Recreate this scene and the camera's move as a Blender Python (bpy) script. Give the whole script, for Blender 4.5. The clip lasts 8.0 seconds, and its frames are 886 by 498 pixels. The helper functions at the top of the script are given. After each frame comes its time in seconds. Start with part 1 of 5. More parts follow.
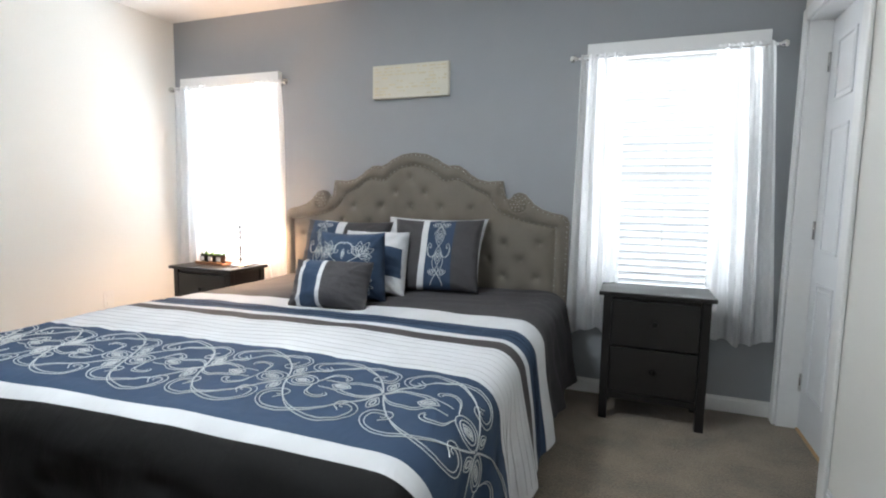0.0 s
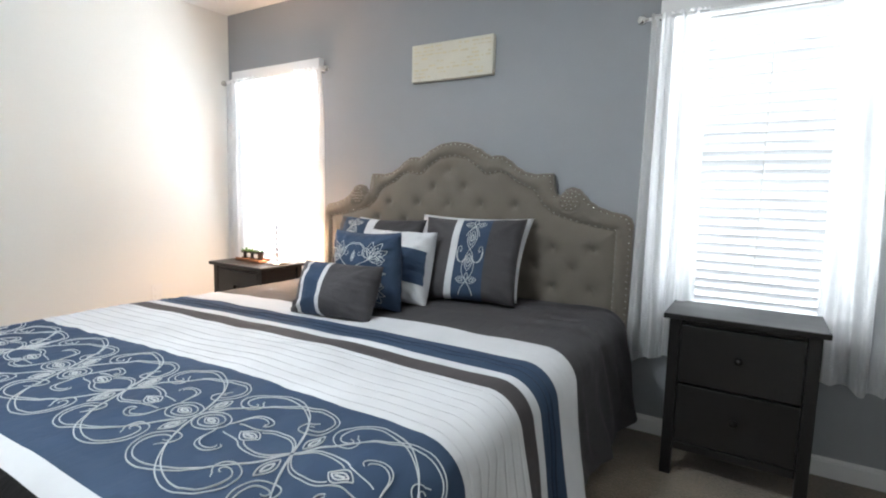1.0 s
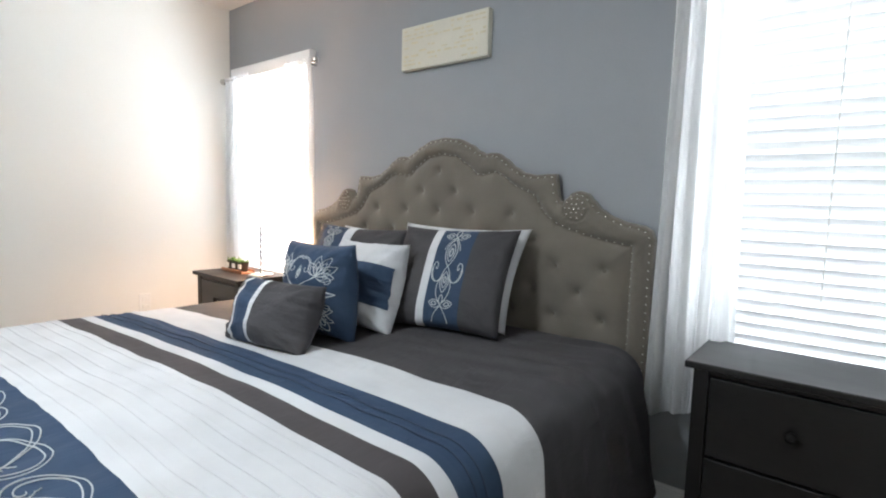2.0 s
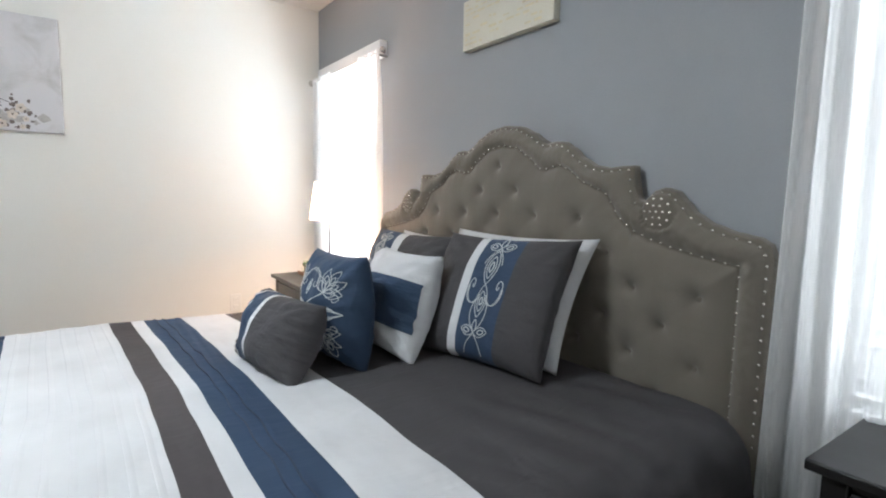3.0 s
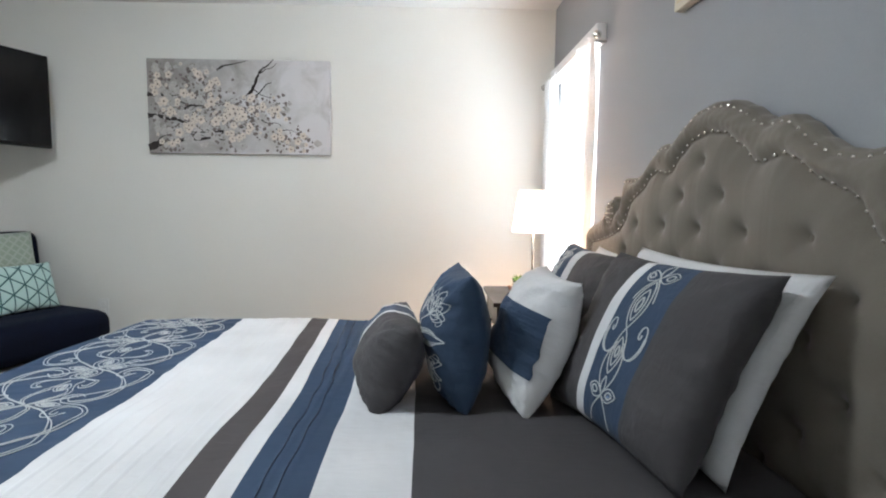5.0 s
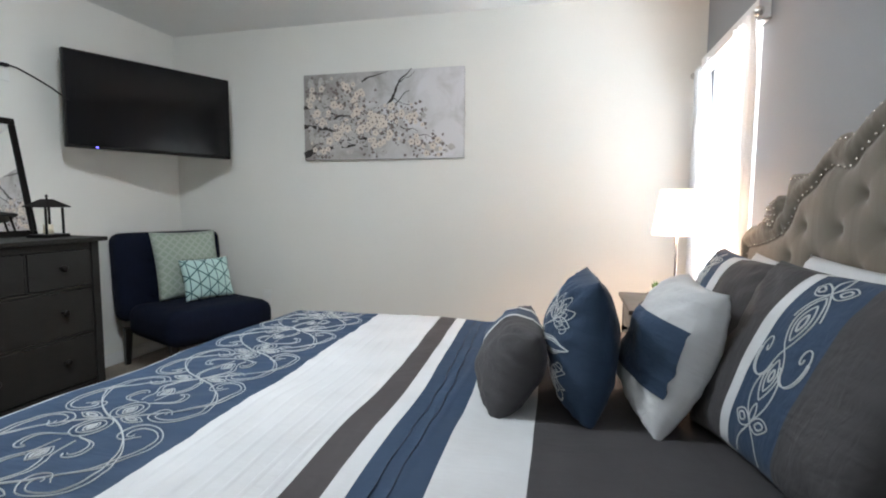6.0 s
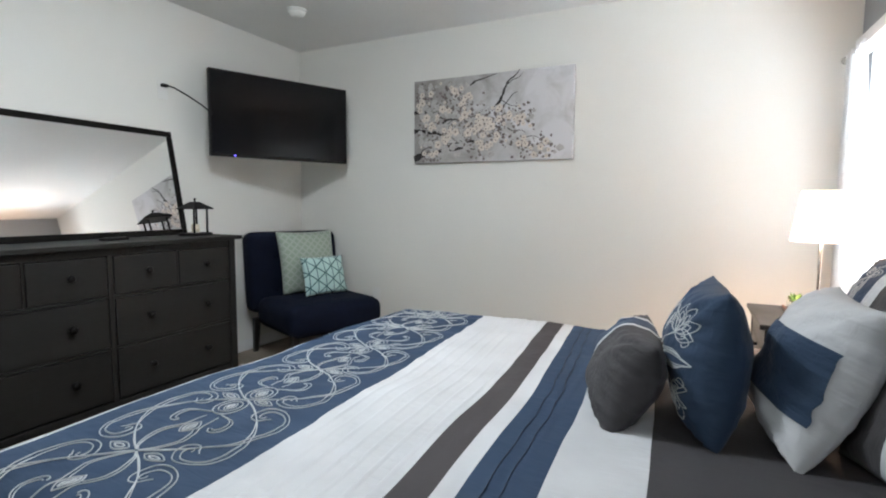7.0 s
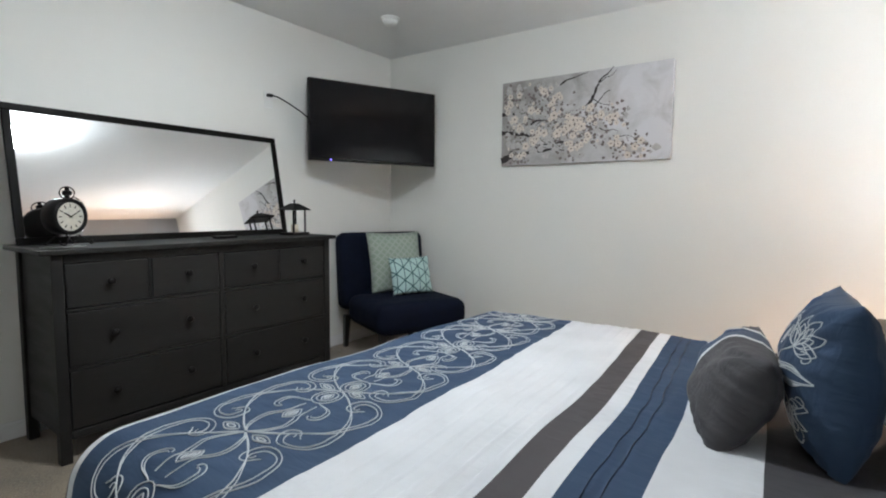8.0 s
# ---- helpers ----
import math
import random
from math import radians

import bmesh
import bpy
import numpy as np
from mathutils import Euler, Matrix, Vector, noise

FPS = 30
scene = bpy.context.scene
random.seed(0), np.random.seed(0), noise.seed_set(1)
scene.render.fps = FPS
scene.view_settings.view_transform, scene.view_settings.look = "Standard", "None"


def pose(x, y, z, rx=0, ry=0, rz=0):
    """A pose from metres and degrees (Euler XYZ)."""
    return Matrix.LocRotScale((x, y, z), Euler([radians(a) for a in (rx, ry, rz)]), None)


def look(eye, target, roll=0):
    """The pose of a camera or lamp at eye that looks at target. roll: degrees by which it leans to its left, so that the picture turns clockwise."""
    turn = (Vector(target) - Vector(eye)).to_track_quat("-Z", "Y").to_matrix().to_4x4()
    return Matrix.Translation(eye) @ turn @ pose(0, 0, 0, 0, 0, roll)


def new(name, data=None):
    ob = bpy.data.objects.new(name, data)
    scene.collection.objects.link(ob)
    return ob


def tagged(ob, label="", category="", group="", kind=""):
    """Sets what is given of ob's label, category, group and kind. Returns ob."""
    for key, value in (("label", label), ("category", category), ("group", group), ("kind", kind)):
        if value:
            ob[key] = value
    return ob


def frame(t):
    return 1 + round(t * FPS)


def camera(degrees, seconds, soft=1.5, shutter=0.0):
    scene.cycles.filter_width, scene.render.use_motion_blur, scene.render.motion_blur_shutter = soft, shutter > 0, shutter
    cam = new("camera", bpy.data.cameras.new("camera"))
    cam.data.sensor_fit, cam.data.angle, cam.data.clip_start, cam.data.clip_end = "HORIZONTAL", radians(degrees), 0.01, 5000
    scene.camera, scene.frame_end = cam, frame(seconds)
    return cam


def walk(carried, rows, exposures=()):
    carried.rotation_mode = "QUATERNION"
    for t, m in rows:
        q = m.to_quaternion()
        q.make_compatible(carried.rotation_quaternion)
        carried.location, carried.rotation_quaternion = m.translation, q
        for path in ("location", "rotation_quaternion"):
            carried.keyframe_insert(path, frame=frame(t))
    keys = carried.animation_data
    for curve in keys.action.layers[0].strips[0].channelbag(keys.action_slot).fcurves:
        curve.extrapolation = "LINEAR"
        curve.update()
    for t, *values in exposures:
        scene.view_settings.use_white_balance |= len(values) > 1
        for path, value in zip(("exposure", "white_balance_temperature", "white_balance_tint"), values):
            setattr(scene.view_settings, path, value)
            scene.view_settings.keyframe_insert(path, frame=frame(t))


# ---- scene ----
cam = camera(82.9, 8.0, soft=2.0)
EXPOSURES = [(0.0, 1.19), (1.5, 1.18), (3.0, 1.10), (5.5, 1.02), (8.0, 0.99)]
PATH = [
    (0, (0.253, 0.28, 1.158), (-0.46, 2.138, 0.956), 1.0),
    (0.5, (0.318, 0.532, 1.152), (-0.591, 2.301, 0.939), 1.2),
    (1, (0.397, 0.803, 1.153), (-0.663, 2.485, 0.933), 1.3),
    (1.5, (0.453, 1.079, 1.158), (-0.712, 2.691, 0.943), 1.3),
    (1.7, (0.453, 1.201, 1.145), (-0.738, 2.795, 0.943), 1.5),
    (3, (0.437, 1.925, 1.164), (-1.198, 3.058, 0.955), 0.9),
    (3.5, (0.4, 2.112, 1.167), (-1.396, 2.968, 0.959), 1.0),
    (4, (0.367, 2.297, 1.173), (-1.537, 2.878, 0.971), 0.7),
    (4.2, (0.348, 2.364, 1.169), (-1.585, 2.838, 0.976), 0.8),
    (5.5, (0.29, 2.543, 1.151), (-1.688, 2.301, 0.977), 0.5),
    (6, (0.283, 2.546, 1.159), (-1.646, 2.051, 0.981), 0.4),
    (6.5, (0.29, 2.536, 1.167), (-1.577, 1.842, 0.988), 0.5),
    (7, (0.29, 2.525, 1.165), (-1.5, 1.65, 0.989), 0.4),
    (7.5, (0.293, 2.503, 1.153), (-1.413, 1.473, 0.987), 0.4),
    (8, (0.302, 2.504, 1.16), (-1.321, 1.348, 0.992), 0.6),
]
walk(cam, [(t, look(eye, target, roll)) for t, eye, target, roll in PATH], EXPOSURES)

# ---- world and lights ----
NORTH, SOUTH, WEST, EAST, CEIL = 3.37, -0.60, -3.21, 0.99, 2.48
THICK = 0.14
# the accent wall and all that hangs on it stand a little askew to the other walls
ASKEW = Matrix.Translation((0.4, 3.372, 0)) @ Matrix.Rotation(radians(0.8), 4, "Z") @ Matrix.Translation((-0.4, -3.370, 0))

world = bpy.data.worlds.new("daylight")
scene.world = world
world.use_nodes = True
sky = world.node_tree.nodes.new("ShaderNodeTexSky")
sky.sky_type, sky.sun_disc = "NISHITA", False
sky.sun_elevation, sky.sun_rotation = radians(48), radians(160)
world.node_tree.links.new(sky.outputs[0], world.node_tree.nodes["Background"].inputs[0])
world.node_tree.nodes["Background"].inputs[1].default_value = 0.12


def area_lamp(name, m, width, height, watts, colour):
    data = bpy.data.lights.new(name, "AREA")
    data.shape, data.size, data.size_y, data.energy, data.color = "RECTANGLE", width, height, watts, colour
    ob = new(name, data)
    ob.matrix_world = m
    return ob


def point_lamp(name, place, watts, colour, radius):
    data = bpy.data.lights.new(name, "POINT")
    data.energy, data.color, data.shadow_soft_size = watts, colour, radius
    ob = new(name, data)
    ob.location = place
    return ob


# sky light in the openings of the two windows, a ceiling light and the bedside lamp
area_lamp("window_light", ASKEW @ look((-2.645, NORTH + 0.30, 1.30), (-2.645, 0, 1.30)), 1.50, 1.60, 112, (0.84, 0.93, 1.0))
area_lamp("window_light", ASKEW @ look((0.39, NORTH + 0.30, 1.30), (0.39, 0, 1.30)), 0.95, 1.50, 28, (0.90, 0.96, 1.0))
point_lamp("bedside_bulb", (-2.325, 3.035, 1.085), 29.0, (1.0, 0.64, 0.41), 0.05)


# ---- materials ----
def node(tree, kind, **inputs):
    n = tree.nodes.new(kind)
    for key, value in inputs.items():
        n.inputs[key.replace("_", " ")].default_value = value
    return n


def mat(name, colour, rough=0.6, metal=0.0, vary=0.06, scale=6.0, grain=90.0, bump=0.15, depth=0.002, sheen=0.0,
        stretch=(1, 1, 1), emit=0.0, spec=0.5):
    """A painted, woven or wooden surface: slow stains, fine grain and relief."""
    m = bpy.data.materials.new(name)
    m.use_nodes = True
    t = m.node_tree
    b = t.nodes["Principled BSDF"]
    b.inputs["Roughness"].default_value, b.inputs["Metallic"].default_value = rough, metal
    b.inputs["Sheen Weight"].default_value = sheen
    b.inputs["Specular IOR Level"].default_value = spec
    co = t.nodes.new("ShaderNodeTexCoord")
    mp = t.nodes.new("ShaderNodeMapping")
    mp.inputs["Scale"].default_value = stretch
    t.links.new(co.outputs["Object"], mp.inputs[0])
    slow = node(t, "ShaderNodeTexNoise", Scale=scale, Detail=4.0)
    fine = node(t, "ShaderNodeTexNoise", Scale=grain, Detail=3.0)
    both = node(t, "ShaderNodeMath")
    both.operation = "ADD"
    for n in (slow, fine):
        t.links.new(mp.outputs[0], n.inputs["Vector"])
    t.links.new(slow.outputs[0], both.inputs[0]), t.links.new(fine.outputs[0], both.inputs[1])
    ramp = node(t, "ShaderNodeMapRange", From_Min=0.6, From_Max=1.4, To_Min=1 - vary, To_Max=1 + vary)
    t.links.new(both.outputs[0], ramp.inputs[0])
    mul = t.nodes.new("ShaderNodeVectorMath")
    mul.operation = "SCALE"
    mul.inputs[0].default_value = colour
    t.links.new(ramp.outputs[0], mul.inputs["Scale"])
    t.links.new(mul.outputs[0], b.inputs["Base Color"])
    rr = node(t, "ShaderNodeMapRange", From_Min=0.3, From_Max=0.7, To_Min=max(rough - 0.07, 0.02), To_Max=min(rough + 0.07, 1))
    t.links.new(slow.outputs[0], rr.inputs[0]), t.links.new(rr.outputs[0], b.inputs["Roughness"])
    bp = node(t, "ShaderNodeBump", Strength=bump, Distance=depth)
    t.links.new(fine.outputs[0], bp.inputs["Height"]), t.links.new(bp.outputs[0], b.inputs["Normal"])
    if emit:
        b.inputs["Emission Color"].default_value, b.inputs["Emission Strength"].default_value = (*colour, 1), emit
    return m


def uv_fabric(name, stops, axis=0, low=0.0, high=1.0, sheen=0.06, crease=0.3, weave=500.0, tug=0.35):
    """Woven cloth in bands of colour along one axis of its UVs."""
    m = bpy.data.materials.new(name)
    m.use_nodes = True
    t = m.node_tree
    b = t.nodes["Principled BSDF"]
    b.inputs["Roughness"].default_value, b.inputs["Sheen Weight"].default_value = 0.78, sheen
    b.inputs["Specular IOR Level"].default_value = 0.25
    co = t.nodes.new("ShaderNodeTexCoord")
    sep = t.nodes.new("ShaderNodeSeparateXYZ")
    t.links.new(co.outputs["UV"], sep.inputs[0])
    edge_wave = 0.004
    edge = node(t, "ShaderNodeTexNoise", Scale=3.0, Detail=1.0)
    t.links.new(co.outputs["UV"], edge.inputs["Vector"])
    wob = node(t, "ShaderNodeMapRange", From_Min=0.2, From_Max=0.8, To_Min=-edge_wave, To_Max=edge_wave)
    t.links.new(edge.outputs[0], wob.inputs[0])
    add = t.nodes.new("ShaderNodeMath")
    t.links.new(sep.outputs[axis], add.inputs[0]), t.links.new(wob.outputs[0], add.inputs[1])
    rg = node(t, "ShaderNodeMapRange", From_Min=low, From_Max=high)
    t.links.new(add.outputs[0], rg.inputs[0])
    ramp = t.nodes.new("ShaderNodeValToRGB")
    ramp.color_ramp.interpolation = "CONSTANT"
    els = ramp.color_ramp.elements
    while len(els) < len(stops):
        els.new(1.0)
    for e, (at, c) in zip(els, stops):
        e.position, e.color = (at - low) / (high - low), (*c, 1)
    t.links.new(rg.outputs[0], ramp.inputs[0])
    slow = node(t, "ShaderNodeTexNoise", Scale=5.0, Detail=5.0)
    fine = node(t, "ShaderNodeTexNoise", Scale=weave, Detail=1.0)
    for n in (slow, fine):
        t.links.new(co.outputs["Object"], n.inputs["Vector"])
    val = node(t, "ShaderNodeMapRange", From_Min=0.3, From_Max=0.7, To_Min=0.92, To_Max=1.06)
    t.links.new(slow.outputs[0], val.inputs[0])
    mul = t.nodes.new("ShaderNodeVectorMath")
    mul.operation = "SCALE"
    t.links.new(ramp.outputs[0], mul.inputs[0]), t.links.new(val.outputs[0], mul.inputs["Scale"])
    t.links.new(mul.outputs[0], b.inputs["Base Color"])
    wr = node(t, "ShaderNodeTexNoise", Scale=7.0, Detail=2.0, Distortion=0.4)
    wmap = t.nodes.new("ShaderNodeMapping")
    wmap.inputs["Scale"].default_value = (1.0, 1.4, 1.0)
    t.links.new(co.outputs["UV"], wmap.inputs[0]), t.links.new(wmap.outputs[0], wr.inputs["Vector"])
    bp1 = node(t, "ShaderNodeBump", Strength=crease, Distance=0.02)
    t.links.new(wr.outputs[0], bp1.inputs["Height"])
    pull = node(t, "ShaderNodeTexNoise", Scale=9.0, Detail=3.0, Distortion=0.9)
    pmap = t.nodes.new("ShaderNodeMapping")
    pmap.inputs["Scale"].default_value, pmap.inputs["Rotation"].default_value = (3.2, 0.9, 1.0), (0, 0, 0.35)
    t.links.new(co.outputs["UV"], pmap.inputs[0]), t.links.new(pmap.outputs[0], pull.inputs["Vector"])
    bp0 = node(t, "ShaderNodeBump", Strength=tug, Distance=0.008)
    t.links.new(pull.outputs[0], bp0.inputs["Height"]), t.links.new(bp1.outputs[0], bp0.inputs["Normal"])
    bp2 = node(t, "ShaderNodeBump", Strength=0.12, Distance=0.001)
    t.links.new(fine.outputs[0], bp2.inputs["Height"]), t.links.new(bp0.outputs[0], bp2.inputs["Normal"])
    t.links.new(bp2.outputs[0], b.inputs["Normal"])
    return m


def lattice_fabric(name, ground, thread, families, wide):
    """Printed cloth: families of straight lines (a, b) over the UVs, in lines of a given share."""
    m = mat(name, ground, 0.8, sheen=0.2, grain=300)
    t = m.node_tree
    b = t.nodes["Principled BSDF"]
    co = t.nodes.new("ShaderNodeTexCoord")
    sep = t.nodes.new("ShaderNodeSeparateXYZ")
    t.links.new(co.outputs["UV"], sep.inputs[0])
    last = None
    for a, c in families:
        x, y, s, f, g = (t.nodes.new("ShaderNodeMath") for _ in range(5))
        x.operation, y.operation, s.operation, f.operation, g.operation = "MULTIPLY", "MULTIPLY", "ADD", "FRACT", "LESS_THAN"
        x.inputs[1].default_value, y.inputs[1].default_value, g.inputs[1].default_value = a, c, wide
        t.links.new(sep.outputs[0], x.inputs[0]), t.links.new(sep.outputs[1], y.inputs[0])
        t.links.new(x.outputs[0], s.inputs[0]), t.links.new(y.outputs[0], s.inputs[1])
        t.links.new(s.outputs[0], f.inputs[0]), t.links.new(f.outputs[0], g.inputs[0])
        if last is None:
            last = g
        else:
            mx = t.nodes.new("ShaderNodeMath")
            mx.operation = "MAXIMUM"
            t.links.new(last.outputs[0], mx.inputs[0]), t.links.new(g.outputs[0], mx.inputs[1])
            last = mx
    mix = t.nodes.new("ShaderNodeMix")
    mix.data_type = "RGBA"
    mix.inputs[6].default_value, mix.inputs[7].default_value = (*ground, 1), (*thread, 1)
    t.links.new(last.outputs[0], mix.inputs[0])
    t.links.new(mix.outputs[2], b.inputs["Base Color"])
    return m


def sheer(name, colour, through_share, glow=0.55):
    m = bpy.data.materials.new(name)
    m.use_nodes = True
    t = m.node_tree
    t.nodes.remove(t.nodes["Principled BSDF"])
    dif, tra, cle = t.nodes.new("ShaderNodeBsdfDiffuse"), t.nodes.new("ShaderNodeBsdfTranslucent"), t.nodes.new("ShaderNodeBsdfTransparent")
    dif.inputs[0].default_value = tra.inputs[0].default_value = (*colour, 1)
    m1, m2 = t.nodes.new("ShaderNodeMixShader"), t.nodes.new("ShaderNodeMixShader")
    m1.inputs[0].default_value = glow
    weave = node(t, "ShaderNodeTexNoise", Scale=40.0, Detail=4.0)
    rg = node(t, "ShaderNodeMapRange", From_Min=0.3, From_Max=0.7, To_Min=through_share - 0.06, To_Max=through_share + 0.06)
    t.links.new(weave.outputs[0], rg.inputs[0]), t.links.new(rg.outputs[0], m2.inputs[0])
    t.links.new(dif.outputs[0], m1.inputs[1]), t.links.new(tra.outputs[0], m1.inputs[2])
    t.links.new(m1.outputs[0], m2.inputs[1]), t.links.new(cle.outputs[0], m2.inputs[2])
    t.links.new(m2.outputs[0], t.nodes["Material Output"].inputs[0])
    return m


def glass(name, rough=0.0):
    m = bpy.data.materials.new(name)
    m.use_nodes = True
    b = m.node_tree.nodes["Principled BSDF"]
    b.inputs["Transmission Weight"].default_value, b.inputs["Roughness"].default_value, b.inputs["IOR"].default_value = 1.0, rough, 1.45
    return m


WHITE_WALL = mat("white_wall_paint", (0.80, 0.791, 0.755), 0.75, vary=0.02, scale=1.5, grain=160, bump=0.25, depth=0.0015)
GREY_WALL = mat("grey_wall_paint", (0.30, 0.312, 0.332), 0.7, vary=0.03, scale=1.5, grain=160, bump=0.25, depth=0.0015)
CEILING = mat("ceiling_paint", (0.80, 0.80, 0.79), 0.85, vary=0.03, scale=3, grain=60, bump=0.5, depth=0.003)
CARPET = mat("beige_carpet", (0.182, 0.140, 0.099), 0.95, vary=0.68, scale=4.5, grain=110, bump=0.9, depth=0.006, sheen=0.3)
TRIM = mat("white_trim_gloss", (0.82, 0.82, 0.82), 0.4, vary=0.02, grain=40, bump=0.06)
DOOR_PAINT = mat("white_door_paint", (0.76, 0.77, 0.79), 0.38, vary=0.03, grain=70, bump=0.12, stretch=(1, 1, 0.15))
DARK_WOOD = mat("black_brown_wood", (0.0100, 0.0090, 0.0092), 0.36, vary=0.2, scale=4, grain=40, bump=0.05, stretch=(0.6, 1, 5), spec=0.45)
GREY_WOOD = mat("charcoal_stained_wood", (0.0145, 0.0136, 0.0130), 0.55, vary=0.25, scale=3, grain=36, bump=0.15, stretch=(0.5, 1, 6), spec=0.25)
LINEN = mat("taupe_linen", (0.151, 0.131, 0.107), 0.85, vary=0.10, scale=9, grain=420, bump=0.35, depth=0.0015, sheen=0.25)
NAIL = mat("pewter_nail", (0.66, 0.62, 0.57), 0.24, 1.0)
NAVY = mat("navy_velvet", (0.0062, 0.0088, 0.0195), 0.9, vary=0.25, scale=11, grain=260, bump=0.3, sheen=0.0, spec=0.1)
BLACK = mat("black_metal", (0.009, 0.008, 0.008), 0.45, vary=0.2, spec=0.15)
BLACK_FRAME = mat("black_frame_wood", (0.010, 0.009, 0.0085), 0.45, vary=0.25, grain=50, spec=0.06)
SCREEN = mat("dark_screen", (0.004, 0.004, 0.005), 0.14, vary=0.02, bump=0.0, spec=0.18)
PLASTIC = mat("white_plastic", (0.80, 0.80, 0.78), 0.35, vary=0.02)
CHROME = mat("brushed_nickel", (0.60, 0.59, 0.57), 0.25, 1.0)
THREAD = mat("silver_embroidery", (0.52, 0.54, 0.55), 0.6, vary=0.12, scale=40, grain=500, bump=0.5, sheen=0.3)
NAVY_THREAD = mat("navy_cord", (0.017, 0.033, 0.068), 0.7, vary=0.15, grain=300)
SHADE = sheer("lamp_shade_cloth", (0.93, 0.92, 0.90), 0.16, 0.62)
CURTAIN = sheer("sheer_white_curtain", (0.95, 0.95, 0.955), 0.12, 0.78)
SLAT = sheer("blind_slat_vinyl", (0.86, 0.87, 0.88), 0.0, 0.090)
DOME = mat("frosted_lit_glass", (0.86, 0.945, 1.0), 0.6, emit=61.0)
PANE = glass("window_glass")
LEAF = mat("succulent_leaf", (0.06, 0.14, 0.03), 0.5, vary=0.3, scale=30)
POT = mat("black_pot", (0.02, 0.02, 0.02), 0.5)
TRAY = mat("reddish_wood_tray", (0.22, 0.10, 0.05), 0.5, vary=0.2, stretch=(1, 8, 8))
CANVAS = mat("pale_canvas", (0.66, 0.63, 0.54), 0.8, vary=0.08, scale=7, grain=260, bump=0.4)
CHARCOAL, BLUE, WHITE = (0.060, 0.0565, 0.061), (0.031, 0.056, 0.104), (0.615, 0.62, 0.64)
# dark stripe at 2.024: CHARCOAL lightened, the sheen there put into its colour
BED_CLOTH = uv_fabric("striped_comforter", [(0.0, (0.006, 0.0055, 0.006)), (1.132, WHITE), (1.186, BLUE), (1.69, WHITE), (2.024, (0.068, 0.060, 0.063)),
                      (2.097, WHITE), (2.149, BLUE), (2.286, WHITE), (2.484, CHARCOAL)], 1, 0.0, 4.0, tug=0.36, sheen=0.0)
WHITE_CLOTH = uv_fabric("white_cotton", [(0.0, WHITE), (0.99, WHITE)], 0)
GREY_BANDS = uv_fabric("grey_cushion_cloth", [(0.0, CHARCOAL), (0.16, WHITE), (0.215, BLUE), (0.43, WHITE), (0.485, CHARCOAL)], 0)
BLUE_CLOTH = uv_fabric("blue_cushion_cloth", [(0.0, BLUE), (0.99, BLUE)], 0)
SHAM_CLOTH = uv_fabric("sham_bands", [(0.0, CHARCOAL), (0.335, WHITE), (0.405, BLUE), (0.70, CHARCOAL)], 0)
SHAM_MIRRORED = uv_fabric("sham_bands_mirrored", [(0.0, CHARCOAL), (0.10, BLUE), (0.42, WHITE), (0.51, CHARCOAL)], 0)
SAGE = lattice_fabric("sage_trellis_print", (0.27, 0.33, 0.27), (0.34, 0.39, 0.34), [(8, 8), (8, -8)], 0.30)
TEAL = lattice_fabric("aqua_geometric_print", (0.44, 0.62, 0.60), (0.02, 0.09, 0.10), [(5.5, 0), (2.75, 3.4), (2.75, -3.4)], 0.10)


# ---- mesh helpers ----
def part(name, bm, material, parent=None, label="", smooth=False):
    me = bpy.data.meshes.new(name)
    if smooth:
        for f in bm.faces:
            f.smooth = True
    bm.to_mesh(me)
    bm.free()
    me.materials.append(material)
    ob = new(name, me)
    if parent is not None:
        ob.parent = parent
    return tagged(ob, label)


def shared(name, me, parent, m):
    """Another object on the same mesh."""
    ob = new(name, me)
    ob.parent = parent
    ob.matrix_local = m
    return ob


def thing(name, label, category, m=None, group="", kind=""):
    ob = new(name)
    ob.empty_display_size = 0.1
    if m is not None:
        ob.matrix_world = m
    return tagged(ob, label, category, group, kind)


def box(bm, x0, x1, y0, y1, z0, z1, bevel=0.0, segments=2):
    made = bmesh.ops.create_cube(bm, size=1.0)["verts"]
    for v in made:
        v.co = ((x0 + x1) / 2 + v.co.x * (x1 - x0), (y0 + y1) / 2 + v.co.y * (y1 - y0), (z0 + z1) / 2 + v.co.z * (z1 - z0))
    if bevel:
        edges = list({e for v in made for e in v.link_edges})
        bmesh.ops.bevel(bm, geom=edges, offset=bevel, segments=segments, affect="EDGES", profile=0.5)
    return bm


def block(x0, x1, y0, y1, z0, z1, bevel=0.0, segments=2):
    return box(bmesh.new(), x0, x1, y0, y1, z0, z1, bevel, segments)


def lathe(profile, segments=24, bm=None, m=None):
    """A turned shape from (radius, height) pairs."""
    bm = bm or bmesh.new()
    m = m or Matrix()
    rings = []
    for r, z in profile:
        rings.append([bm.verts.new(m @ Vector((r * math.cos(2 * math.pi * i / segments), r * math.sin(2 * math.pi * i / segments), z)))
                      for i in range(segments)])
    for a, b in zip(rings, rings[1:]):
        for i in range(segments):
            j = (i + 1) % segments
            bm.faces.new((a[i], a[j], b[j], b[i]))
    bm.faces.new(rings[0][::-1]), bm.faces.new(rings[-1])
    return bm


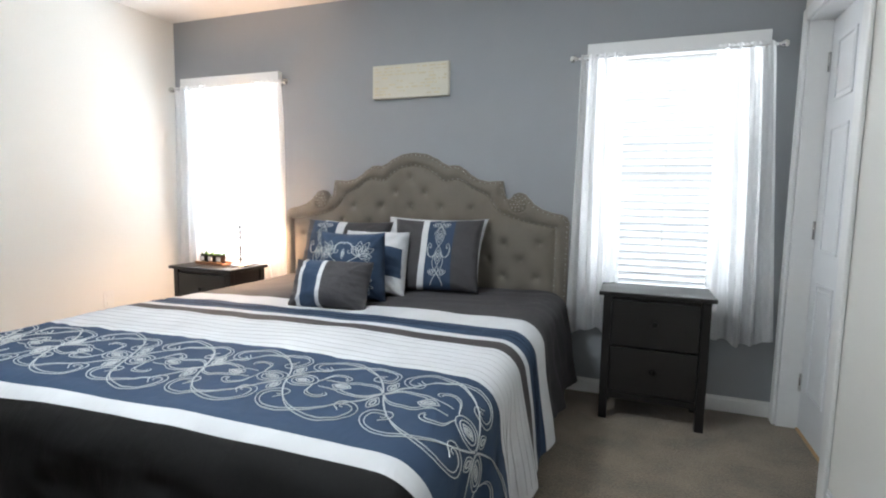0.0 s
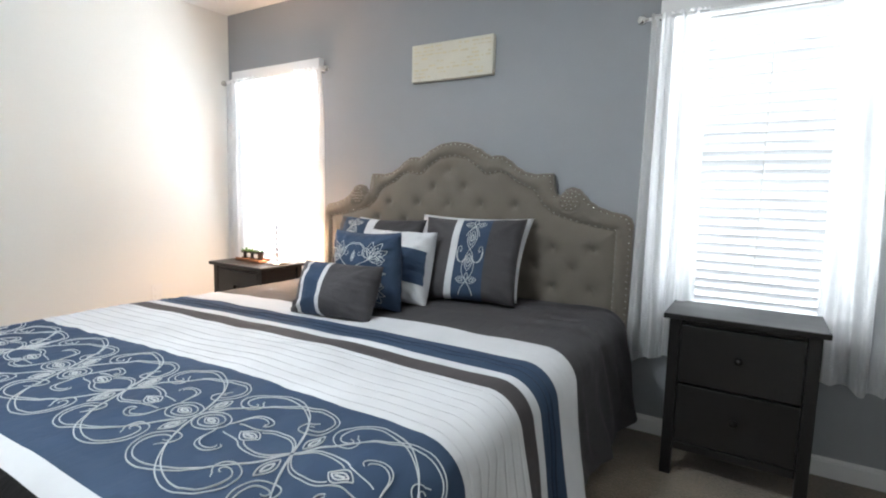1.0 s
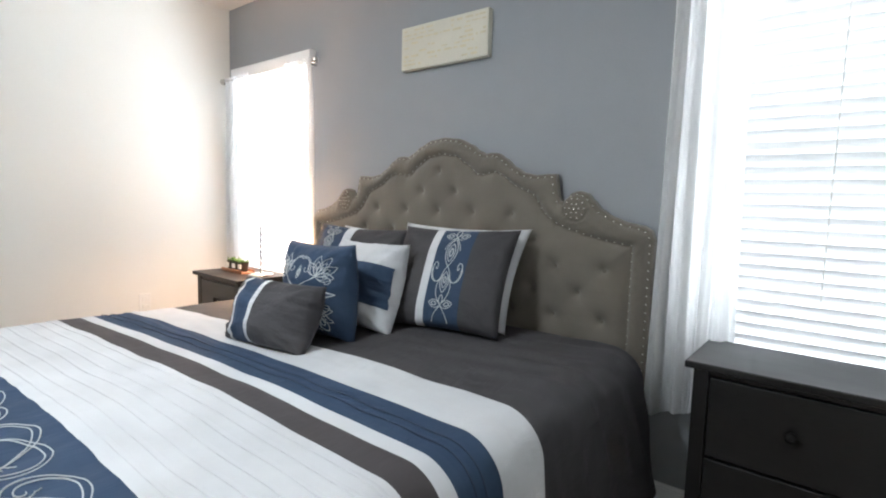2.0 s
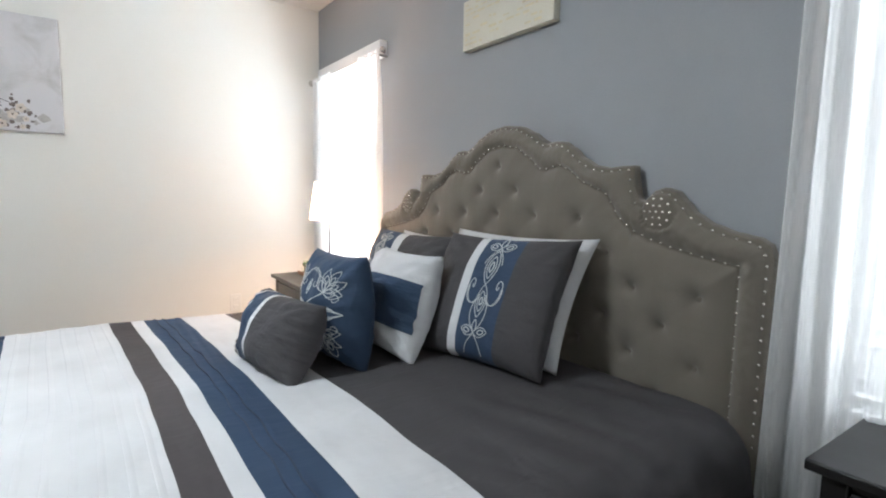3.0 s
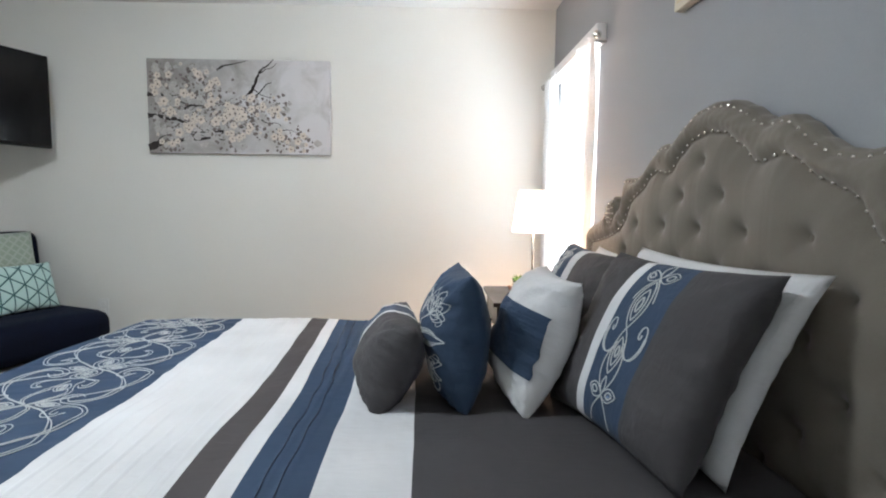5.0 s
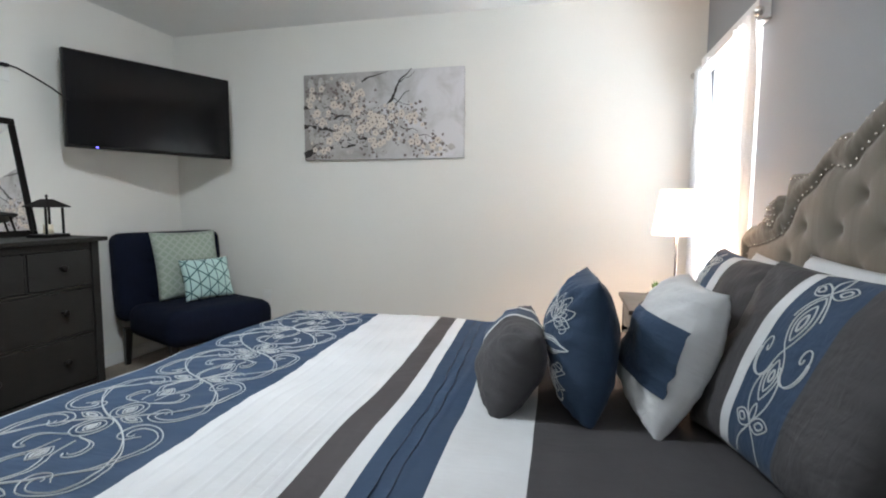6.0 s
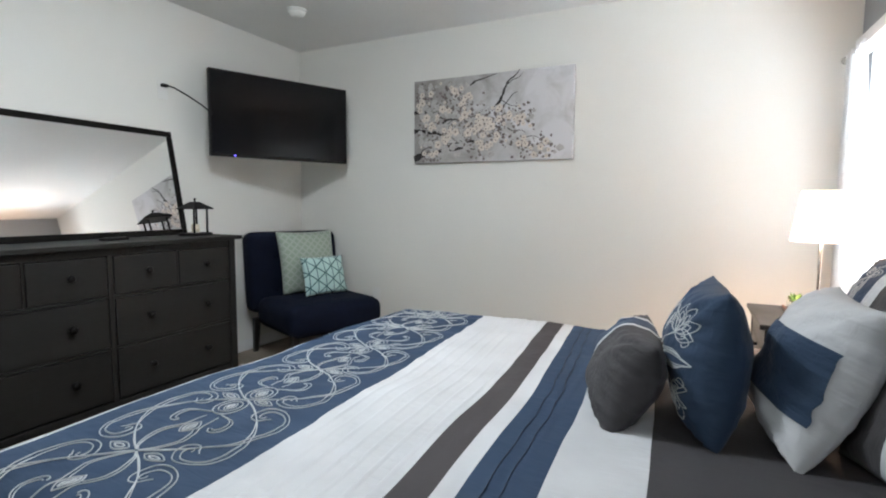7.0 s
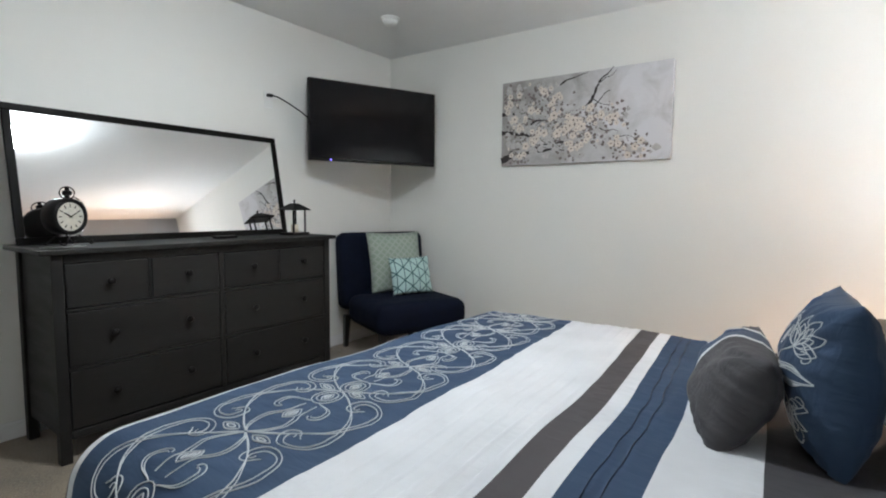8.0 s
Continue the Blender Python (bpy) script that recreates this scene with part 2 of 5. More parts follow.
def tube(points, radius, sides=8, bm=None, closed=False):
    bm = bm or bmesh.new()
    pts = [Vector(p) for p in points]
    rings = []
    n = len(pts)
    for i, p in enumerate(pts):
        a, b = (pts[i - 1], pts[(i + 1) % n]) if closed else (pts[max(i - 1, 0)], pts[min(i + 1, n - 1)])
        way = (b - a).normalized()
        side = way.cross(Vector((0, 0, 1)) if abs(way.z) < 0.9 else Vector((1, 0, 0))).normalized()
        up = side.cross(way)
        rings.append([bm.verts.new(p + radius * (math.cos(2 * math.pi * k / sides) * side + math.sin(2 * math.pi * k / sides) * up))
                      for k in range(sides)])
    pairs = list(zip(rings, rings[1:])) + ([(rings[-1], rings[0])] if closed else [])
    for a, b in pairs:
        for k in range(sides):
            j = (k + 1) % sides
            bm.faces.new((a[k], a[j], b[j], b[k]))
    if not closed:
        bm.faces.new(rings[0][::-1]), bm.faces.new(rings[-1])
    return bm


def strip(bm, path, width, place, lift=0.003):
    """A raised sewn cord along a flat path, laid on a surface by place(u, v, height)."""
    n = len(path)
    rows = []
    for i, (u, v) in enumerate(path):
        a, b = path[max(i - 1, 0)], path[min(i + 1, n - 1)]
        du, dv = b[0] - a[0], b[1] - a[1]
        d = math.hypot(du, dv) or 1.0
        nu, nv = -dv / d * width / 2, du / d * width / 2
        rows.append([bm.verts.new(place(u + nu * k, v + nv * k, h)) for k, h in ((-1.1, 0.0012), (-0.5, lift), (0.5, lift), (1.1, 0.0012))])
    for a, b in zip(rows, rows[1:]):
        for k in range(3):
            bm.faces.new((a[k], a[k + 1], b[k + 1], b[k]))


def bezier(p, n=14):
    out = []
    for i in range(n + 1):
        t = i / n
        c = ((1 - t) ** 3, 3 * t * (1 - t) ** 2, 3 * t * t * (1 - t), t ** 3)
        out.append((sum(k * q[0] for k, q in zip(c, p)), sum(k * q[1] for k, q in zip(c, p))))
    return out


def spiral(cu, cv, r0, r1, a0, a1, n=16):
    return [(cu + (r0 + (r1 - r0) * i / n) * math.cos(a0 + (a1 - a0) * i / n), cv + (r0 + (r1 - r0) * i / n) * math.sin(a0 + (a1 - a0) * i / n))
            for i in range(n + 1)]


def grid_mesh(nu, nv, fn, uv=None, bm=None):
    """A sheet of nu x nv cells from fn(i / nu, j / nv)."""
    bm = bm or bmesh.new()
    vs = [[bm.verts.new(fn(i / nu, j / nv)) for j in range(nv + 1)] for i in range(nu + 1)]
    layer = bm.loops.layers.uv.verify() if uv else None
    for i in range(nu):
        for j in range(nv):
            f = bm.faces.new((vs[i][j], vs[i + 1][j], vs[i + 1][j + 1], vs[i][j + 1]))
            if uv:
                for loop, (a, c) in zip(f.loops, ((i, j), (i + 1, j), (i + 1, j + 1), (i, j + 1))):
                    loop[layer].uv = uv(a / nu, c / nv)
    return bm


# ---- the room ----
def structure(name, bm, material, label, category, parent=None):
    ob = part(name, bm, material, parent)
    return tagged(ob, label, category, kind="structure")


structure("floor", block(WEST - THICK, EAST + 0.5, SOUTH - THICK, NORTH + THICK, -0.08, 0.0), CARPET, "worn beige carpet over the whole bedroom floor", "floor")
structure("ceiling", block(WEST - THICK, EAST + 0.5, SOUTH - THICK, NORTH + THICK, CEIL, CEIL + 0.1), CEILING, "flat white textured ceiling", "ceiling")
structure("wall_west", block(WEST - THICK, WEST, SOUTH - THICK, NORTH + THICK, 0, CEIL), WHITE_WALL, "plain off-white painted bedroom wall", "wall")
structure("wall_south", block(WEST, EAST + 0.5, SOUTH - THICK, SOUTH, 0, CEIL), WHITE_WALL, "plain off-white wall behind the dresser", "wall")

WIN = [(-3.02, -2.27), (-0.01, 0.80)]
SILL, HEAD = 0.60, 1.95
bm = bmesh.new()
xs = [WEST, WIN[0][0], WIN[0][1], WIN[1][0], WIN[1][1], EAST + 0.5]
for k, (a, b) in enumerate(zip(xs, xs[1:])):
    if k % 2 == 0:
        box(bm, a, b, NORTH, NORTH + THICK, 0, CEIL)
    else:
        box(bm, a, b, NORTH, NORTH + THICK, 0, SILL), box(bm, a, b, NORTH, NORTH + THICK, HEAD, CEIL)
structure("wall_north", bm, GREY_WALL, "slate grey accent wall behind the bed", "wall").matrix_world = ASKEW

DOOR0, DOOR1, DOORTOP = 2.56, 3.29, 2.06
bm = bmesh.new()
box(bm, EAST, EAST + THICK, SOUTH, DOOR0, 0, CEIL), box(bm, EAST, EAST + THICK, DOOR1, NORTH, 0, CEIL)
box(bm, EAST, EAST + THICK, DOOR0, DOOR1, DOORTOP, CEIL)
structure("wall_east", bm, WHITE_WALL, "off-white wall with the doorway", "wall")
structure("wall_closet", block(EAST + THICK + 0.002, EAST + 0.5, DOOR0 - 0.4, NORTH, 0, CEIL), WHITE_WALL, "plain wall that closes the doorway behind", "wall")


def baseboard(x0, x1, y0, y1):
    bm = bmesh.new()
    box(bm, x0, x1, y0, y1, 0.0, 0.072, 0.002, 1)
    thin = 0.004
    box(bm, x0 + (thin if x1 - x0 < 0.1 else 0), x1 - (thin if x1 - x0 < 0.1 else 0), y0 + (thin if y1 - y0 < 0.1 else 0),
        y1 - (thin if y1 - y0 < 0.1 else 0), 0.071, 0.088, 0.003, 2)
    return structure("baseboard", bm, TRIM, "white painted baseboard along the wall", "baseboard")


baseboard(WEST + 0.016, EAST, NORTH - 0.014, NORTH).matrix_world = ASKEW
baseboard(WEST, WEST + 0.014, SOUTH + 0.015, NORTH)
baseboard(WEST + 0.016, EAST, SOUTH, SOUTH + 0.014)
baseboard(EAST - 0.014, EAST, SOUTH + 0.016, DOOR0 - 0.07)


# ---- doorway ----
def doorway():
    d = thing("door_1", "closed white six-panel door in a white frame", "door", pose(0, 0, 0), kind="structure")
    x = EAST + 0.095
    bm = block(x, x + 0.035, DOOR0 + 0.022, DOOR1 - 0.022, 0.012, DOORTOP - 0.022, 0.002, 1)
    part("door_leaf", bm, DOOR_PAINT, d)
    w = (DOOR1 - DOOR0 - 0.044)
    cols = [(DOOR0 + 0.022 + w * 0.14, DOOR0 + 0.022 + w * 0.46), (DOOR0 + 0.022 + w * 0.54, DOOR0 + 0.022 + w * 0.86)]
    for z0, z1 in ((0.22, 0.78), (0.93, 1.52), (1.64, 1.92)):
        for y0, y1 in cols:
            pm = block(x - 0.004, x + 0.004, y0 + 0.03, y1 - 0.03, z0 + 0.03, z1 - 0.03, 0.003, 2)
            part("door_panel", pm, DOOR_PAINT, d)
            mm = bmesh.new()
            for a, b, c, e in ((y0, y1, z0, z0 + 0.014), (y0, y1, z1 - 0.014, z1), (y0, y0 + 0.014, z0 + 0.015, z1 - 0.015), (y1 - 0.014, y1, z0 + 0.015, z1 - 0.015)):
                box(mm, x - 0.007, x + 0.003, a, b, c, e, 0.003, 2)
            part("panel_moulding", mm, DOOR_PAINT, d)
    jm = bmesh.new()
    box(jm, EAST - 0.001, EAST + THICK, DOOR1 - 0.02, DOOR1 + 0.001, 0, DOORTOP, 0.002, 1)
    box(jm, EAST - 0.001, EAST + THICK, DOOR0 - 0.001, DOOR0 + 0.02, 0, DOORTOP, 0.002, 1)
    box(jm, EAST - 0.001, EAST + THICK, DOOR0 + 0.021, DOOR1 - 0.021, DOORTOP - 0.02, DOORTOP, 0.002, 1)
    part("door_jamb", jm, TRIM, d)
    for y0, y1, z0, z1 in ((DOOR1 - 0.012, DOOR1 + 0.05, 0.0, DOORTOP + 0.05), (DOOR0 - 0.06, DOOR0 + 0.012, 0.0, DOORTOP + 0.05),
                           (DOOR0 + 0.014, DOOR1 - 0.014, DOORTOP - 0.012, DOORTOP + 0.05)):
        cm = block(EAST - 0.018, EAST - 0.002, y0, y1, z0, z1, 0.006, 3)
        part("door_casing", cm, TRIM, d)
    part("threshold", block(EAST + 0.085, EAST + 0.13, DOOR0 + 0.021, DOOR1 - 0.021, 0.0, 0.010, 0.003, 2), mat("pine_threshold", (0.50, 0.33, 0.18), 0.5, stretch=(1, 8, 1)), d,
         "pale pine threshold strip")
    for z in (0.25, 1.03, 1.84):
        part("hinge", tube([(x - 0.006, DOOR1 - 0.024, z - 0.045), (x - 0.006, DOOR1 - 0.024, z + 0.045)], 0.0065, 10), CHROME, d, "dull nickel butt hinge", True)
    km = lathe([(0.001, 0.0), (0.024, 0.0), (0.024, 0.006), (0.009, 0.010), (0.009, 0.035), (0.022, 0.042), (0.026, 0.055), (0.020, 0.066), (0.001, 0.068)], 20,
               m=pose(x, DOOR0 + 0.085, 0.95, 0, -90, 0))
    part("door_knob", km, CHROME, d, "round nickel door knob", True)


doorway()


# ---- windows with blinds and curtains ----
def window(x0, x1, number):
    w = thing("window_%d" % number, "white framed window with white slatted blinds", "window", ASKEW, kind="structure")
    y = NORTH + 0.085
    fm = bmesh.new()
    for a, b, c, e in ((x0, x0 + 0.04, SILL, HEAD), (x1 - 0.04, x1, SILL, HEAD), (x0 + 0.041, x1 - 0.041, SILL, SILL + 0.04), (x0 + 0.041, x1 - 0.041, HEAD - 0.04, HEAD),
                       (x0 + 0.041, x1 - 0.041, 1.255, 1.295)):
        box(fm, a, b, y, y + 0.04, c, e, 0.004, 1)
    part("window_frame", fm, TRIM, w)
    for z0, z1 in ((SILL + 0.041, 1.254), (1.296, HEAD - 0.041)):
        pane = part("pane", block(x0 + 0.041, x1 - 0.041, y + 0.016, y + 0.021, z0, z1), PANE, w)
        pane.visible_shadow = False
    for a, b, c, e in ((x0 + 0.0005, x0 + 0.006, SILL, HEAD - 0.006), (x1 - 0.006, x1 - 0.0005, SILL, HEAD - 0.006), (x0 + 0.0065, x1 - 0.0065, HEAD - 0.006, HEAD - 0.0005)):
        part("window_liner", block(a, b, NORTH + 0.0005, y - 0.001, c, e), TRIM, w)
    part("window_sill", block(x0 - 0.03, x1 + 0.03, NORTH - 0.02, NORTH + 0.082, SILL - 0.022, SILL - 0.001, 0.004, 2), TRIM, w)
    # flat head board that carries the blind, proud of the wall
    part("blind_valance", block(x0 - 0.045 - 0.04 * (number == 1), x1 + 0.045 + 0.04 * (number == 1), NORTH - 0.052, NORTH - 0.002, HEAD, HEAD + 0.088, 0.004, 2), TRIM, w, "white blind valance board")
    sm = bmesh.new()
    half, tilt, thick = 0.0265, radians(-58), 0.0032
    c, s = math.cos(tilt), math.sin(tilt)
    rows = []
    for k in range(5):
        q = -half + 2 * half * k / 4
        bow = 0.0025 * (1 - (q / half) ** 2)
        rows.append((q * c - bow * s, q * s + bow * c))
    prof = rows + [(a + thick * s, b - thick * c) for a, b in rows[::-1]]
    ends = []
    for x in (x0 + 0.012, x1 - 0.012):
        ends.append([sm.verts.new((x, a, b)) for a, b in prof])
    n = len(prof)
    for k in range(n):
        j = (k + 1) % n
        sm.faces.new((ends[0][k], ends[0][j], ends[1][j], ends[1][k]))
    sm.faces.new(ends[0][::-1]), sm.faces.new(ends[1])
    first = part("slat", sm, SLAT, w, smooth=False)
    z, yy = SILL + 0.05, NORTH + 0.030
    first.location = (0, yy, z)
    me = first.data
    while z < HEAD - 0.05:
        z += 0.041
        shared("slat", me, w, pose(0, yy + random.uniform(-0.001, 0.001), z, random.uniform(-2, 2), 0, random.uniform(-0.1, 0.1)))
    part("bottom_rail", block(x0 + 0.012, x1 - 0.012, yy - 0.02, yy + 0.02, SILL + 0.004, SILL + 0.022, 0.004, 2), TRIM, w)
    for x in (x0 + 0.12, x1 - 0.12):
        part("ladder_cord", tube([(x, yy - 0.027, SILL + 0.01), (x, yy - 0.027, HEAD - 0.02)], 0.0016, 6), PLASTIC, w)
    part("tilt_cord", tube([(x0 + 0.40, yy - 0.033, 0.85), (x0 + 0.40, yy - 0.033, HEAD - 0.02)], 0.002, 6), PLASTIC, w)


window(*WIN[0], 1)
window(*WIN[1], 2)


def curtain_rod(x0, x1, z):
    r = thing("curtain_rod", "thin white curtain rod with dull metal ball ends", "curtain rod", ASKEW, "curtain rods")
    y = NORTH - 0.075
    part("rod", tube([(x0, y, z), (x1, y, z)], 0.007, 10), TRIM, r, smooth=True)
    for x, s in ((x0, -1), (x1, 1)):
        part("finial", lathe([(0.001, -0.004), (0.010, 0.0), (0.010, 0.008), (0.018, 0.018), (0.021, 0.030), (0.016, 0.042), (0.001, 0.048)], 16, m=pose(x, y, z, 0, 90 * s, 0)),
             CHROME, r, "dull metal ball finial", True)
        part("bracket", block(x - s * 0.05 - 0.006, x - s * 0.05 + 0.006, y - 0.004, NORTH - 0.001, z - 0.012, z + 0.0, 0.003, 1), CHROME, r)


curtain_rod(-3.14, -2.13, 1.955)
curtain_rod(-0.10, 0.87, 1.955)


def curtain(x0, x1, b0, b1, z0, z1, folds, seed, label):
    """A gathered sheer panel, from x0..x1 at the rod to b0..b1 at the hem."""
    rnd = random.Random(seed)
    ph = [rnd.uniform(0, 6.28) for _ in range(4)]
    y0 = NORTH - 0.075

    def at(u, v):
        h = v ** 0.7
        x = (x0 + (x1 - x0) * u) * (1 - h) + (b0 + (b1 - b0) * u) * h
        x += 0.010 * h * math.sin(9 * u + ph[0] + 3 * v)
        amp = 0.010 + 0.010 * min(v * 4, 1)
        y = y0 + 0.012 * min(v * 6, 1) + amp * math.sin(2 * math.pi * folds * u + ph[1] + 0.7 * math.sin(2.5 * v + ph[2])) + 0.006 * math.sin(2 * math.pi * folds * 2.3 * u + ph[3])
        z = z1 + 0.018 - (z1 + 0.018 - z0) * v + (0.016 * math.sin(7 * u + ph[3]) + 0.010 * math.sin(19 * u + ph[2])) * v
        return (x, min(y, NORTH - 0.020), z)

    c = part("curtain", grid_mesh(90, 46, at), CURTAIN, smooth=True)
    c.matrix_world = ASKEW
    tagged(c, label, "curtain", "sheer curtains")


curtain(-3.13, -2.82, -3.17, -2.80, 0.42, 1.955, 5, 1, "sheer white curtain hanging beside the far window")
curtain(-2.43, -2.14, -2.42, -2.11, 0.42, 1.955, 5, 2, "sheer cream-edged curtain beside the headboard")
curtain(-0.085, 0.15, -0.105, 0.17, 0.395, 1.955, 4, 3, "sheer white curtain hanging beside the headboard")
curtain(0.60, 0.86, 0.63, 0.95, 0.41, 1.955, 4, 4, "sheer white curtain hanging next to the doorway")


# ---- bed ----
HX = -1.115          # middle of the bed
TOP = 0.613           # top of the comforter


def outline(knots, x):
    x = abs(x)
    for (a, za), (b, zb) in zip(knots, knots[1:]):
        if x <= b:
            t = (x - a) / (b - a)
            t = t * t * (3 - 2 * t) * 0.5 + t * 0.5
            return za + (zb - za) * t
    return knots[-1][1]


OUTER = [(0, 1.449), (0.08, 1.440), (0.15, 1.411), (0.20, 1.379), (0.235, 1.363), (0.268, 1.367), (0.30, 1.365), (0.34, 1.342), (0.39, 1.302), (0.44, 1.276),
         (0.50, 1.265), (0.55, 1.269), (0.590, 1.269), (0.597, 1.233), (0.603, 1.185), (0.616, 1.162), (0.632, 1.157), (0.648, 1.171), (0.665, 1.191), (0.695, 1.200),
         (0.73, 1.190), (0.758, 1.161), (0.79, 1.127), (0.84, 1.099), (0.90, 1.080), (0.955, 1.071), (0.985, 1.055), (1.0, 1.020)]
INNER = [(0, 1.368), (0.08, 1.355), (0.15, 1.315), (0.205, 1.270), (0.23, 1.264), (0.26, 1.272), (0.297, 1.279), (0.34, 1.265), (0.41, 1.217), (0.478, 1.191),
         (0.505, 1.175), (0.525, 1.145), (0.55, 1.107), (0.576, 1.084), (0.62, 1.058), (0.672, 1.040), (0.75, 1.020), (0.83, 1.004), (0.91, 0.992), (1.0, 0.992)]
SIDE = 0.922                       # half width of the tufted field
VOLUTE = (0.690, 1.128)            # middle of the nailed scroll
TUFTS = [(-0.020, 1.288), (0.084, 1.190), (-0.122, 1.190)] + [(-0.018 + 0.207 * k, 1.096) for k in (-2, -1, 0, 1, 2)]
for row, z in enumerate((0.990, 0.888, 0.787, 0.684, 0.580)):
    TUFTS += [(-0.008 + (k + 0.5 * (row % 2 == 0)) * 0.2075, z) for k in range(-5, 5) if abs((k + 0.5 * (row % 2 == 0)) * 0.2075) < 0.86 and not (row == 0 and abs(k + 0.5) > 3)]
FOLDS = [(*a, *b) for i, a in enumerate(TUFTS) for b in TUFTS[i + 1:] if 0.03 < abs(a[1] - b[1]) < 0.13 and math.hypot(a[0] - b[0], a[1] - b[1]) < 0.16]
FRONT, BACK, LOW = 3.302, 3.326, 0.32


def edge_line(knots, x_end, z_end):
    """The right half of an outline, from the middle over the top and down the side, in even small steps."""
    line = [(x_end * k / 500, outline(knots, x_end * k / 500)) for k in range(501)]
    z = line[-1][1]
    line += [(x_end, z - 0.004 * k) for k in range(1, int((z - z_end) / 0.004))]
    return line


OUTER_LINE, INNER_LINE = edge_line(OUTER, 1.0, LOW), edge_line(INNER, SIDE, LOW)
OUTER_POINTS, INNER_POINTS = np.array(OUTER_LINE), np.array(INNER_LINE)


def headboard_depth(x, z):
    """How far the padding stands out from the board."""
    ax = abs(x)
    p = np.array((ax, z))
    d_out = math.sqrt(((OUTER_POINTS - p) ** 2).sum(1).min())
    d_in = math.sqrt(((INNER_POINTS - p) ** 2).sum(1).min())
    if ax < SIDE and z < outline(INNER, x):
        h = 0.014 + 0.036 * (1 - math.exp(-d_in / 0.045))
        for tx, tz in TUFTS:
            dx, dz = x - tx, z - tz
            if abs(dx) < 0.12 and abs(dz) < 0.12:
                h -= 0.035 * math.exp(-math.hypot(dx, dz) / 0.029)
        for fx, fz, gx, gz in FOLDS:
            if min(fx, gx) - 0.03 < x < max(fx, gx) + 0.03 and min(fz, gz) - 0.03 < z < max(fz, gz) + 0.03:
                ux, uz = gx - fx, gz - fz
                t = min(max(((x - fx) * ux + (z - fz) * uz) / (ux * ux + uz * uz), 0.0), 1.0)
                h -= 0.0022 * math.exp(-math.hypot(x - fx - t * ux, z - fz - t * uz) / 0.009) * (0.25 + 1.5 * abs(t - 0.5))
        return h
    lip = 0.016
    if d_out < lip:
        h = 0.016 * math.sqrt(max(1 - (1 - d_out / lip) ** 2, 0.0))
    else:
        s = (d_out - lip) / max(d_out - lip + d_in, 0.004)
        pucker = 1 + 0.10 * noise.noise((x * 22, z * 22, 3.0)) + 0.10 * noise.noise((x * 55, z * 55, 5.0))
        h = 0.0155 + 0.022 * pucker * math.sin(math.pi * s) ** 0.75
    r = math.hypot(ax - VOLUTE[0], z - VOLUTE[1])
    if r < 0.056:
        h = max(min(h, 0.024), 0.024 + 0.014 * math.sqrt(max(1 - (r / 0.054) ** 2, 0.0)))
    return h


